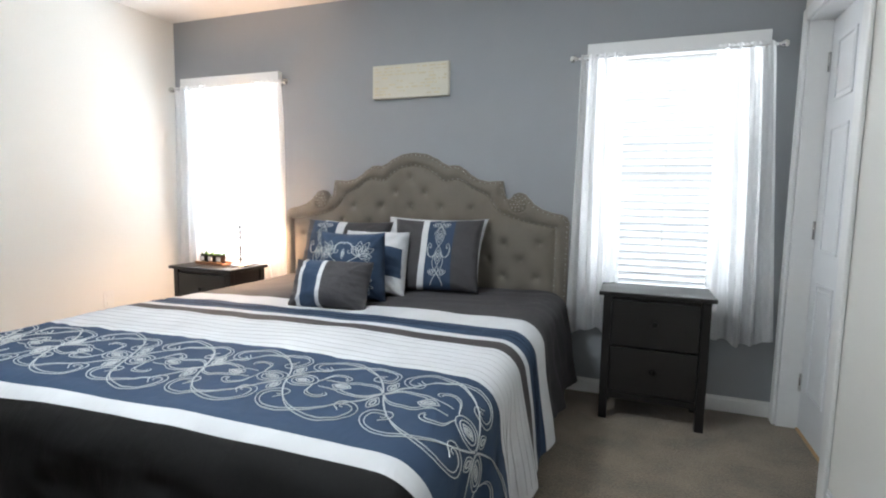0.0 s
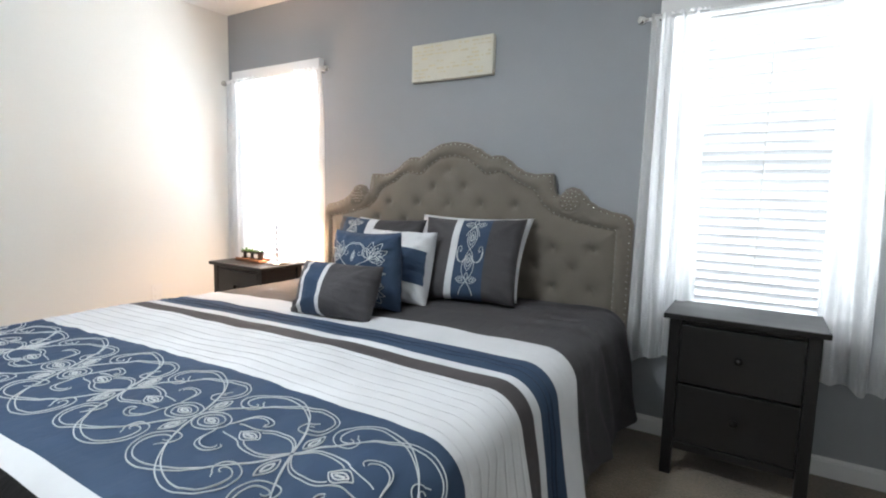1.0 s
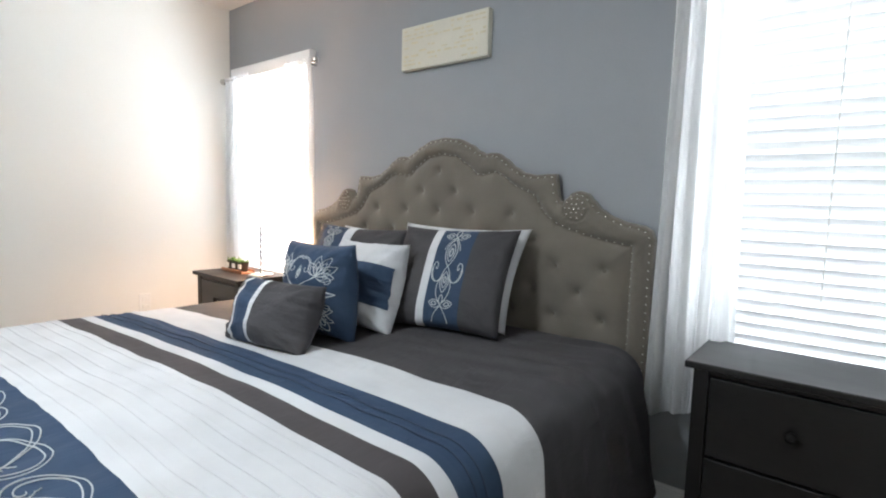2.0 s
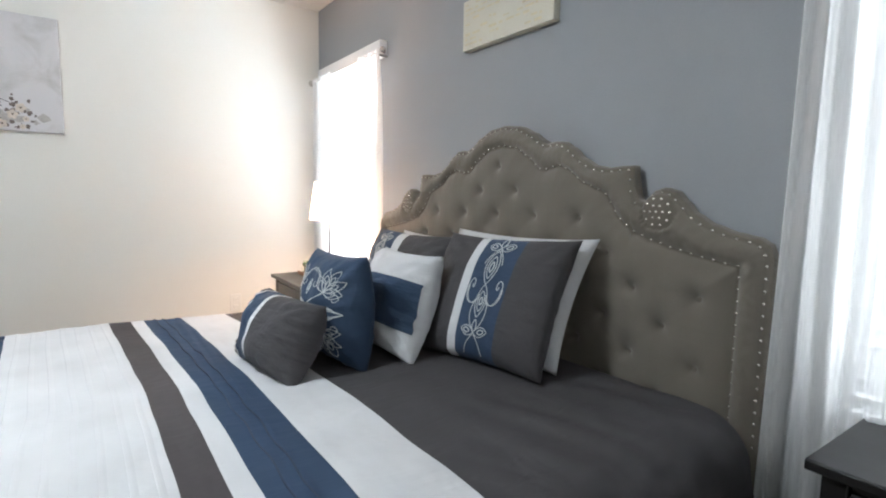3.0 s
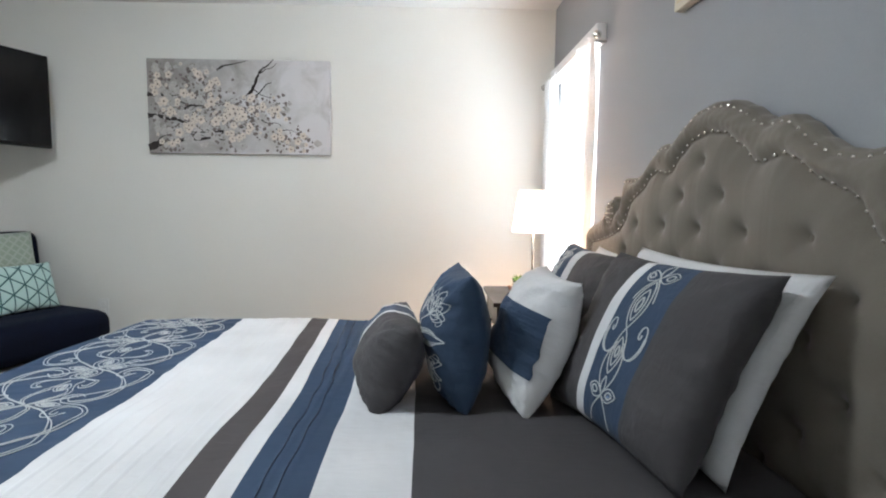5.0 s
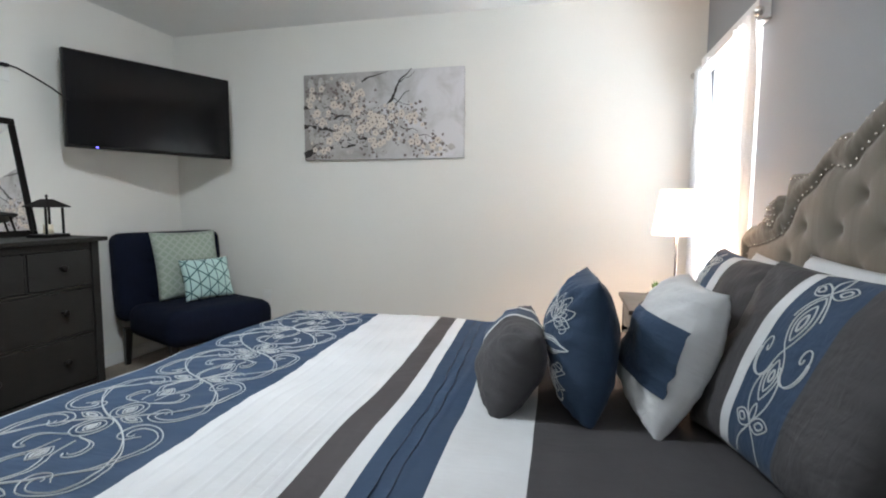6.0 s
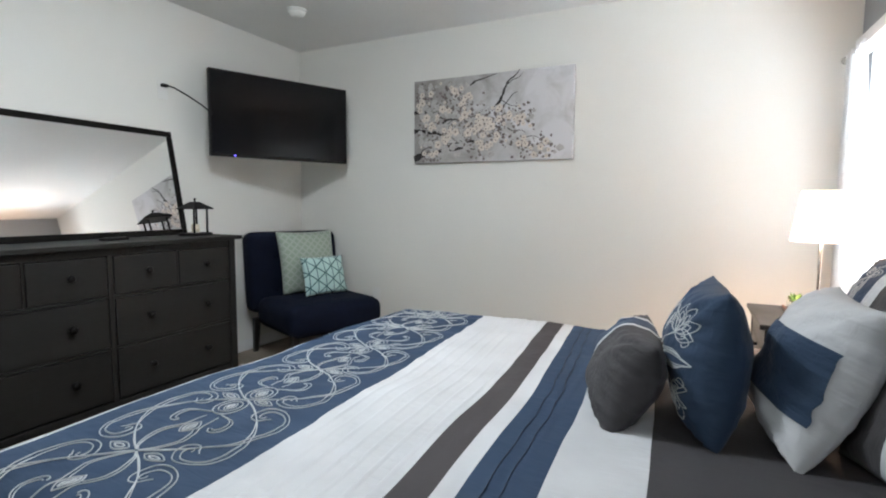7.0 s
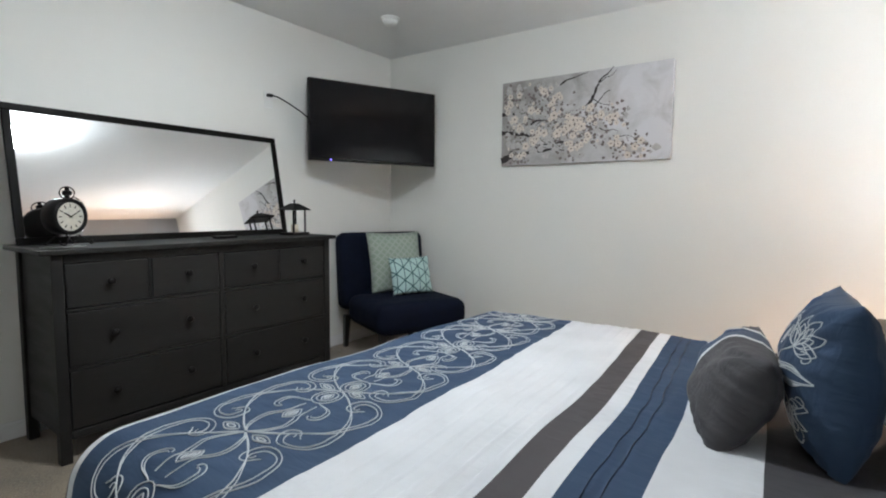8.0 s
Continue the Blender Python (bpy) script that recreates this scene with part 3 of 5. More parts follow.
def build_bed():
    bed = thing("bed", "king bed with a taupe upholstered nailhead headboard", "bed", pose(HX, 0, 0))
    nx, nz = 400, 150
    bm = bmesh.new()
    cols = []
    for i in range(nx + 1):
        x = -1.0 + 2.0 * i / nx
        zo = outline(OUTER, x)
        col = []
        for j in range(nz + 1):
            z = LOW + (zo - LOW) * (1 - (1 - j / nz) ** 1.15)
            col.append(bm.verts.new((x, FRONT - headboard_depth(x, z), z)))
        cols.append(col)
    for a, b in zip(cols, cols[1:]):
        for j in range(nz):
            bm.faces.new((a[j], b[j], b[j + 1], a[j + 1]))
    rim = [cols[0][j] for j in range(nz + 1)] + [c[nz] for c in cols[1:]] + [cols[-1][j] for j in range(nz - 1, -1, -1)]
    back = [bm.verts.new((v.co.x, BACK, v.co.z)) for v in rim]
    for k in range(len(rim) - 1):
        bm.faces.new((rim[k], rim[k + 1], back[k + 1], back[k]))
    bmesh.ops.recalc_face_normals(bm, faces=bm.faces)
    hb = part("headboard", bm, LINEN, bed, "taupe linen button-tufted headboard with a scalloped top", True)
    hb.matrix_local = Matrix.Translation((0, FRONT, 0)) @ Matrix.Rotation(radians(1.6), 4, "Z") @ Matrix.Translation((0, -FRONT, 0))
    bb = bmesh.new()
    box(bb, -0.97, 0.97, BACK - 0.012, BACK + 0.002, LOW, 0.99)
    part("back_board", bb, BLACK, hb)
    for s in (-1, 1):
        part("headboard_leg", block(s * 0.90 - 0.03, s * 0.90 + 0.03, BACK - 0.05, BACK - 0.013, 0, LOW + 0.02, 0.003, 1), BLACK, bed)
    # buttons
    dm = lathe([(0.001, -0.004), (0.013, -0.003), (0.015, 0.001), (0.010, 0.006), (0.001, 0.006)], 12, m=pose(0, 0, 0, 90, 0, 0))
    first = None
    for tx, tz in TUFTS:
        m = pose(tx, FRONT - headboard_depth(tx, tz) - 0.004, tz)
        if first is None:
            first = part("button", dm, LINEN, hb, smooth=True)
            first.matrix_local = m
        else:
            shared("button", first.data, hb, m)
    # rows of nail heads
    nm = lathe([(0.0050, -0.004), (0.0050, 0.0004), (0.0044, 0.0022), (0.0029, 0.0037), (0.001, 0.0042)], 8, m=pose(0, 0, 0, 90, 0, 0))
    places = []

    def along(line, inset, low, step):
        run = step * 0.5
        for k in range(1, len(line)):
            run += math.dist(line[k - 1], line[k])
            if run < step:
                continue
            (xa, za), (xb, zb) = line[max(k - 5, 0)], line[min(k + 5, len(line) - 1)]
            d = math.dist((xa, za), (xb, zb))
            x, z = line[k][0] + inset * (zb - za) / d, line[k][1] - inset * (xb - xa) / d
            if z < low or math.hypot(x - VOLUTE[0], z - VOLUTE[1]) < 0.050:
                continue
            if places and math.dist(places[-2], (x, z)) < step * 0.75:
                continue
            run = 0.0
            places.extend([(x, z), (-x, z)])

    along(OUTER_LINE, 0.015, 0.50, 0.031)
    along(INNER_LINE, -0.003, 0.50, 0.031)
    for s in (-1, 1):
        for ring, count in ((0.040, 10), (0.020, 6), (0.0, 1)):
            for k in range(count):
                q = 2 * math.pi * k / count
                places.append((s * VOLUTE[0] + ring * math.cos(q), VOLUTE[1] + ring * math.sin(q)))
    first = None
    for x, z in places:
        m = pose(x, FRONT - headboard_depth(x, z) - 0.0005, z, random.uniform(-8, 8), 0, random.uniform(-8, 8))
        if first is None:
            first = part("nail_head", nm, NAIL, hb, smooth=True)
            first.matrix_local = m
        else:
            shared("nail_head", first.data, hb, m)
    part("mattress", block(-0.95, 0.95, 1.13, 3.18, 0.30, 0.575, 0.06, 4), WHITE_CLOTH, bed, smooth=True)
    part("bed_base", block(-0.93, 0.93, 1.16, 3.20, 0.10, 0.298, 0.01, 2), BLACK, bed)
    for x in (-0.85, 0.85):
        for y in (1.25, 3.05):
            part("bed_leg", block(x - 0.03, x + 0.03, y - 0.03, y + 0.03, 0.0, 0.10, 0.004, 1), BLACK, bed)


build_bed()

# the comforter: a cloth over the mattress, hanging down on three sides
FX0, FX1, FY0 = HX - 0.90, HX + 0.895, 1.205


TACKS = [(HX - 0.75 + 0.37 * k, 0.93 + 0.07 * (k % 2)) for k in range(5)]


def comforter_at(u, v, lift=0.0):
    """Where the cloth's point (u across, v along) lies; the cloth is flat inside and falls over the edges."""
    cx, cy = min(max(u, FX0), FX1), max(v, FY0)
    ex, ey = u - cx, v - cy
    over = math.hypot(ex, ey)
    r, end = 0.115 + 0.02 * (abs(ey) / over if over > 1e-6 else 0.0), 1.43
    if over < 1e-6:
        dx, dy, out, down, a = 0.0, 0.0, 0.0, 0.0, 0.0
    else:
        dx, dy = ex / over, ey / over
        a = min(over / r, end)
        out, down = r * math.sin(a), r * (1 - math.cos(a))
        if over > r * end:
            rest = over - r * end
            ripple = 0.018 * math.sin(16 * (v if abs(dx) > abs(dy) else u) + 1.0) * min(rest / 0.3, 1)
            ripple += 0.016 * noise.noise((9.0 * (v if abs(dx) > abs(dy) else u), 2.0 * over, 8.0)) * min(rest / 0.15, 1)
            out += rest * math.cos(end) + ripple
            down += rest * math.sin(end)
    n1 = noise.noise((u * 2.3, v * 2.3, 0.3)) * 0.012 + noise.noise((u * 6.0, v * 9.0, 1.7)) * 0.0045
    n1 += 0.010 * math.sin((u - HX) * 1.4 + 0.6) * 0.5
    n1 += 0.017 * min(max((u + 0.75) / 0.5, 0.0), 1.0) * min(max((v - 2.45) / 0.2, 0.0), 1.0) * noise.noise((u * 2.5 + v * 1.5, v * 13.0 - u * 5.0, 4.1))
    if v < 1.12:
        for tu, tv in TACKS:
            n1 -= 0.009 * math.exp(-((u - tu) / 0.05) ** 2 - ((v - tv) / 0.022) ** 2)
    # tugged cloth: slanting puckers in the embroidered band, softer ones in the dark parts
    band = min(max((v - 1.16) / 0.08, 0.0), 1.0) * min(max((1.76 - v) / 0.10, 0.0), 1.0)
    n1 += 0.0052 * band * noise.noise((u * 17.0 + v * 7.0, v * 3.2 - u * 1.2, 6.3)) + 0.0022 * band * noise.noise((u * 37.0 + v * 12.0, v * 7.0, 2.2))
    n1 += 0.006 * min(max((1.14 - v) / 0.1, 0.0), 1.0) * noise.noise((u * 6.0 + v * 9.0, v * 14.0 - u * 2.0, 9.1))
    n1 += 0.0016 * noise.noise((u * 4.0, v * 30.0, 5.0)) * min(max((v - 1.70) / 0.05, 0.0), 1.0) * min(max((2.45 - v) / 0.05, 0.0), 1.0)
    sag = -0.003 * ((u - HX) / 0.98) ** 2
    for line in (2.200, 2.233):
        n1 += 0.004 * math.exp(-((v - line) / 0.006) ** 2)
    h = lift + n1
    flat = math.cos(a)
    return Vector((cx + dx * (out + h * math.sin(a)), cy + dy * (out + h * math.sin(a)), max(TOP + sag - down + h * flat, 0.02)))


def bed_skew(u):
    """The cloth lies a little askew on the bed."""
    return -0.022 * max(-0.35 - u, 0.0) - 0.050 * max(-1.1 - u, 0.0)


U0, U1, V0, V1 = FX0 - 0.52, FX1 + 0.56, FY0 - 0.55, 3.225
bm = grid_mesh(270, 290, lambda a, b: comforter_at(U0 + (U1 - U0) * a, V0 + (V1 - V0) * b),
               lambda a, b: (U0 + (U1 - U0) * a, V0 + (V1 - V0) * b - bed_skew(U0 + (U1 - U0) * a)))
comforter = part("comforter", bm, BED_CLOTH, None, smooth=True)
solid = comforter.modifiers.new("thickness", "SOLIDIFY")
solid.thickness, solid.offset = 0.012, -1
tagged(comforter, "charcoal, white and blue striped comforter spread over the bed", "comforter")


def embroidery_motif(bm, cu, cv, place, ovals, wide=0.0027):
    """One knot of the chain: four double lobes that end in scrolls, leaves across, and on the axis ovals or eyes by turns."""
    def put(path, w=1.0):
        strip(bm, [(cu + p, cv + q * 1.06) for p, q in path], wide * w, place, 0.0026 + 0.00012 * (len(bm.verts) % 9))

    def almond(p0, q0, p1, q1, fat, w=1.0):
        du, dv = p1 - p0, q1 - q0
        d = math.hypot(du, dv)
        for k in (-1, 1):
            put([(p0 + du * t - k * fat * dv / d * math.sin(math.pi * t), q0 + dv * t + k * fat * du / d * math.sin(math.pi * t)) for t in [i / 10 for i in range(11)]], w)

    def ring(at, ru, rv, w=1.0):
        put([(at + ru * math.cos(t * math.pi / 10), rv * math.sin(t * math.pi / 10)) for t in range(21)], w)

    for sy in (-1, 1):
        almond(0.0, sy * 0.026, 0.0, sy * 0.088, 0.015)
        almond(0.0, sy * 0.040, 0.0, sy * 0.074, 0.006, 1.5)
        for sx in (-1, 1):
            def quad(path, w=1.0):
                put([(sx * p, sy * q) for p, q in path], w)
            # the two lines of a lobe part from the knot, run side by side and close again in the scroll
            for g in (0.0, 0.014):
                quad(bezier([(0.002, 0.004), (0.042 + g * 0.6, 0.088), (0.108 + g * 0.3, 0.158 + g), (0.205, 0.174 + g)], 18))
                quad(bezier([(0.205, 0.174 + g), (0.258, 0.182 + g), (0.296 + g, 0.158), (0.290 + g, 0.116)], 12))
            quad(bezier([(0.304, 0.116), (0.302, 0.088), (0.276, 0.072), (0.250, 0.078)], 10))
            quad(bezier([(0.290, 0.116), (0.288, 0.098), (0.268, 0.090), (0.254, 0.096)], 8))
            quad(bezier([(0.250, 0.078), (0.228, 0.084), (0.228, 0.114), (0.252, 0.120)], 9))
            quad(bezier([(0.254, 0.096), (0.246, 0.100), (0.248, 0.112), (0.262, 0.110)], 6), 0.8)
            quad([(0.250, 0.120), (0.259, 0.130)], 0.9)
            if ovals:
                # curl that springs from the oval
                for g in (0.0, 0.010):
                    quad(bezier([(0.096, 0.012), (0.110, 0.030), (0.098 + g * 0.4, 0.078 - g), (0.136, 0.084 - g)], 12))
                quad(bezier([(0.136, 0.084), (0.176, 0.090), (0.190, 0.054), (0.166, 0.050)], 10))
                quad(bezier([(0.136, 0.074), (0.160, 0.078), (0.172, 0.060), (0.162, 0.056)], 7), 0.8)
            else:
                # pod round the eye
                quad(bezier([(0.003, 0.002), (0.030, 0.060), (0.104, 0.052), (0.130, 0.030)], 12))
                quad(bezier([(0.003, 0.001), (0.034, 0.046), (0.094, 0.044), (0.122, 0.022)], 12))
                quad(bezier([(0.130, 0.030), (0.150, 0.020), (0.170, 0.026), (0.196, 0.020)], 8))
    for sx in (-1, 1):
        if ovals:
            ring(sx * 0.054, 0.047, 0.038)
            ring(sx * 0.054, 0.033, 0.026)
            almond(sx * 0.030, 0.0, sx * 0.078, 0.0, 0.013)
            almond(sx * 0.040, 0.0, sx * 0.068, 0.0, 0.005, 1.8)
        else:
            almond(sx * 0.102, 0.0, sx * 0.164, 0.0, 0.020)
            almond(sx * 0.110, 0.0, sx * 0.154, 0.0, 0.010, 1.3)
            put([(sx * 0.120, 0.0), (sx * 0.146, 0.0)], 2.2)


em = bmesh.new()
for k in range(-2, 7):
    u = -0.366 - 0.3135 * k
    if FX0 - 0.40 < u < FX1 + 0.45:
        embroidery_motif(em, u, 1.459 + bed_skew(u), comforter_at, k % 2 == 1)
part("embroidery", em, THREAD, comforter, "silver scroll embroidery along the blue band")
cm = bmesh.new()
for line in (2.200, 2.233):
    path = [(U0 + 0.03 + (U1 - U0 - 0.06) * k / 170, line + bed_skew(U0 + (U1 - U0) * k / 170)) for k in range(171)]
    strip(cm, [(u, v + 0.0025 * math.sin(31 * u)) for u, v in path], 0.0034, comforter_at, 0.004)
for row in range(7):
    # a pintuck: a low fold, steep towards the foot and lying down towards the head
    tm, v0, last = bmesh.new(), 1.735 + 0.0445 * row, None
    for k in range(171):
        u = U0 + 0.03 + (U1 - U0 - 0.06) * k / 170
        v = v0 + bed_skew(u) + 0.003 * noise.noise((u * 5.0, row * 3.1, 0.5))
        now = [tm.verts.new(comforter_at(u, v + dv, lift)) for dv, lift in ((0.0, 0.0002), (-0.0008, 0.0017), (0.0012, 0.0024), (0.0075, 0.0015), (0.013, 0.0002))]
        if last:
            for q in range(4):
                tm.faces.new((last[q], last[q + 1], now[q + 1], now[q]))
        last = now
    part("pintuck", tm, WHITE_CLOTH, comforter, "narrow sewn pintuck across the white band", True)
part("gathered_seams", cm, NAVY_THREAD, comforter, "two dark ruched seams in the narrow blue band")


# ---- cushions ----
def cushion(name, label, corner, right, up, thick, material, group="", puff=0.55, seed=0, pinch=0.075, crumple=1.35, lean=0.0, bow=0.0):
    """A stuffed cushion: corner is its lower left, right and up its edges in metres. Returns it and its front surface."""
    o, r, h = Vector(corner), Vector(right), Vector(up)
    n = r.cross(h).normalized() * -1
    if n.y > 0:
        n = -n
    mid = o + (r + h) / 2

    def flat(a, b):
        x, y = 2 * a - 1, 2 * b - 1
        x2, y2 = x * (1 - pinch * (1 - y * y)) if abs(x) > 0 else x, y * (1 - pinch * (1 - x * x))
        return o + r * ((x2 + 1) / 2) + h * ((y2 + 1) / 2) - n * (bow * (1 - y * y))

    def swell(a, b):
        x, y = 2 * a - 1, 2 * b - 1
        e = max((1 - abs(x) ** 2.5) * (1 - abs(y) ** 2.5), 0) ** puff
        w = noise.noise((a * 3.2 + seed, b * 3.2, 0.5)) * 0.10 + noise.noise((a * 8 + seed, b * 5, 2.5)) * 0.035
        for ca, cb in ((0, 0), (1, 0), (0, 1), (1, 1)):
            far, turn = math.hypot(a - ca, b - cb), math.atan2(abs(b - cb), abs(a - ca) + 1e-6)
            w += 0.11 * math.sin(11 * turn + seed + 2 * ca + cb) * math.exp(-(far / 0.26) ** 2)
        rim = max(abs(x), abs(y))
        along = a if abs(y) > abs(x) else b
        w += 0.16 * noise.noise((along * 13 + seed, 0.3 * rim, 7.0)) * max((rim - 0.55) / 0.45, 0)
        return thick / 2 * e * (1 + crumple * w)

    def front(a, b, lift=0.0):
        a, b = min(max(a, 0.0), 1.0), min(max(b, 0.0), 1.0)
        return flat(a, b) + n * (swell(a, b) * (1 + lean) + lift)

    bm = bmesh.new()
    grid_mesh(36, 36, front, lambda a, b: (a, b), bm)
    grid_mesh(36, 36, lambda a, b: flat(1 - a, b) - n * (swell(1 - a, b) * (1 - lean)), lambda a, b: (1 - a, b), bm)
    bmesh.ops.remove_doubles(bm, verts=bm.verts, dist=0.0004)
    bmesh.ops.recalc_face_normals(bm, faces=bm.faces)
    base = mid + Vector((0, 0, 0))
    for v in bm.verts:
        v.co -= base
    ob = part(name, bm, material, None, smooth=True)
    ob.location = base
    tagged(ob, label, "cushion" if "cushion" in name else "pillow", group)
    return ob, (lambda a, b, lift=0.0: front(a, b, lift) - base)


def sham_stitch(ob, front, mid, wide):
    """The upright embroidered chain on a sham."""
    bm = bmesh.new()

    def put(path, w=1.0):
        strip(bm, path, 0.0064 * w, lambda a, b, h: front(a, b, h), 0.0025)

    def almond(x0, y0, x1, y1, fat, w=1.0):
        dx, dy = x1 - x0, y1 - y0
        for k in (1, -1):
            put([(mid + wide * (x0 + dx * t + k * fat[0] * math.sin(math.pi * t) ** 0.8), y0 + dy * t + k * fat[1] * math.sin(math.pi * t) ** 0.8) for t in [i / 10 for i in range(11)]], w)

    for y, rise in ((0.185, 0.022), (0.875, 0.022)):
        for s in (-1, 1):
            almond(0.0, y, s * 0.66, y + rise, (0.0, 0.036))
            almond(s * 0.20, y + rise * 0.3, s * 0.52, y + rise * 0.8, (0.0, 0.017), 1.3)
            put([(mid + s * a * wide, b) for a, b in bezier([(0.02, y - 0.01), (0.20, y - 0.05), (0.36, y - 0.09), (0.42, y - 0.15)], 8)])
        almond(0.0, y, 0.0, y + 0.10, (0.10, 0.0))
    for y0, y1, f in ((0.56, 0.85, 0.30), (0.30, 0.56, 0.26)):
        almond(0.0, y0, 0.0, y1, (f, 0.0))
        almond(0.0, y0 + 0.045, 0.0, y1 - 0.05, (f * 0.62, 0.0))
        almond(0.0, y0 + 0.095, 0.0, y1 - 0.10, (f * 0.28, 0.0), 1.4)
    for s in (-1, 1):
        put([(mid + s * a * wide, b) for a, b in bezier([(0.02, 0.20), (0.50, 0.27), (0.46, 0.40), (0.16, 0.48)], 14)])
        for gap in (0.0, 0.07):
            put([(mid + s * a * wide, b) for a, b in bezier([(0.16 + gap, 0.46), (0.34 + gap, 0.36), (0.82 + gap, 0.40), (0.80 + gap * 0.6, 0.54)], 12)])
        put([(mid + s * a * wide, b) for a, b in bezier([(0.82, 0.53), (0.82, 0.62), (0.56, 0.62), (0.56, 0.55)], 10)])
        put([(mid + s * a * wide, b) for a, b in bezier([(0.56, 0.55), (0.57, 0.52), (0.66, 0.52), (0.66, 0.555)], 6)])
    part("embroidery", bm, THREAD, ob, "silver scroll embroidery")


cushion("pillow", "white sleeping pillow leaning on the headboard", (-1.215, 2.974, 0.618), (0.622, 0.098, 0.0), (0.004, 0.175, 0.417), 0.11, WHITE_CLOTH, "sleeping pillows", 0.45, 1)
cushion("pillow", "white sleeping pillow leaning on the headboard", (-1.72, 3.075, 0.620), (0.58, 0.02, 0.0), (0.0, 0.110, 0.375), 0.11, WHITE_CLOTH, "sleeping pillows", 0.45, 2)
ob, fr = cushion("sham_pillow", "charcoal sham pillow with a blue embroidered band", (-1.085, 2.852, 0.614), (0.525, 0.118, 0.006), (-0.030, 0.195, 0.414), 0.16, SHAM_CLOTH, "sham pillows", 0.42, 3)
sham_stitch(ob, fr, 0.55, 0.155)
ob, fr = cushion("sham_pillow", "charcoal sham pillow, its blue band mostly hidden", (-1.79, 2.955, 0.614), (0.62, 0.02, 0.0), (0.0, 0.145, 0.39), 0.17, SHAM_MIRRORED, "sham pillows", 0.42, 4)
sham_stitch(ob, fr, 0.26, 0.155)
ob, fr = cushion("cushion", "white square cushion with a blue front panel", (-1.333, 2.748, 0.602), (0.412, 0.002, 0.004), (-0.034, 0.145, 0.354), 0.195, WHITE_CLOTH, "bed cushions", 0.50, 5, lean=0.55, bow=0.03)


def on_front(a, b):
    """A point of the sewn panel, a little proud of the cushion's front."""
    a, b = (1 + 34 * a) / 36, (9 + 16 * b) / 36
    d = (fr(a + 0.01, b) - fr(a - 0.01, b)).cross(fr(a, b + 0.01) - fr(a, b - 0.01)).normalized()
    return fr(a, b) + d * (0.004 if d.dot(Vector((0.2, -1.0, 0.1))) > 0 else -0.004)


pm = grid_mesh(33, 17, on_front, lambda a, b: (a, b))
part("front_panel", pm, BLUE_CLOTH, ob, "plain blue sateen panel", True)
ob, fr = cushion("cushion", "blue square cushion with silver embroidery", (-1.340, 2.583, 0.594), (0.384, 0.020, 0.006), (-0.012, 0.012, 0.374), 0.185, BLUE_CLOTH, "bed cushions", 0.50, 6, lean=0.4, bow=0.02)


def lotus_stitch(ob, fr):
    """Mirrored fans of petals, inward scrolls and an eye, sewn in fine cord."""
    bm = bmesh.new()

    def lay(a, b, h):
        return fr(a, b, h)

    for sy in (-1, 1):
        for sx in (-1, 1):
            def q(path, w=1.0):
                strip(bm, [(0.5 + sx * a, 0.5 + sy * b) for a, b in path], 0.0062 * w, lay, 0.002)

            def petal(x, y, way, length, fat):
                c, s = math.cos(radians(way)), math.sin(radians(way))
                for k in (-1, 1):
                    for g in (1.0, 0.72):
                        q([(x + c * length * g * t - k * s * fat * g * math.sin(math.pi * t) ** 0.9, y + s * length * g * t + k * c * fat * g * math.sin(math.pi * t) ** 0.9)
                           for t in [i / 9 for i in range(10)]])

            for way, length in ((-8, 0.17), (26, 0.20), (58, 0.22), (90, 0.21), (124, 0.17)):
                petal(0.23, 0.19, way, length, 0.046)
            for g in (0.0, 0.018):
                q(bezier([(0.0, 0.05), (0.06, 0.10 + g), (0.20 + g, 0.14), (0.25 + g, 0.22)], 12))
                q(bezier([(0.0, 0.36 + g), (0.05, 0.40 + g), (0.15 + g, 0.36), (0.14 + g, 0.26)], 12))
                q(bezier([(0.04, 0.04), (0.14, 0.02 + g), (0.26, 0.09 + g), (0.36, 0.02)], 12))
                q(bezier([(0.10, 0.0), (0.20, 0.05 + g), (0.32, 0.03 + g), (0.42, 0.0)], 10))
            q(spiral(0.10, 0.26, 0.042, 0.012, 0.0, -4.6, 14))
            q(spiral(0.34, 0.13, 0.050, 0.014, 2.2, -2.8, 14))
            q(bezier([(0.0, 0.15), (0.028, 0.19), (0.028, 0.25), (0.0, 0.29)], 8))
            q(bezier([(0.0, 0.18), (0.013, 0.21), (0.013, 0.23), (0.0, 0.26)], 6), 1.5)
    tagged(part("embroidery", bm, THREAD, ob, "silver scroll embroidery"), kind="stuff")


lotus_stitch(ob, fr)
cushion("cushion", "small charcoal oblong cushion with blue and white bands", (-1.367, 2.316, 0.596), (0.420, 0.052, 0.004), (-0.008, 0.106, 0.234), 0.18, GREY_BANDS, "bed cushions", 0.48, 7, 0.06, lean=0.3, bow=0.02)


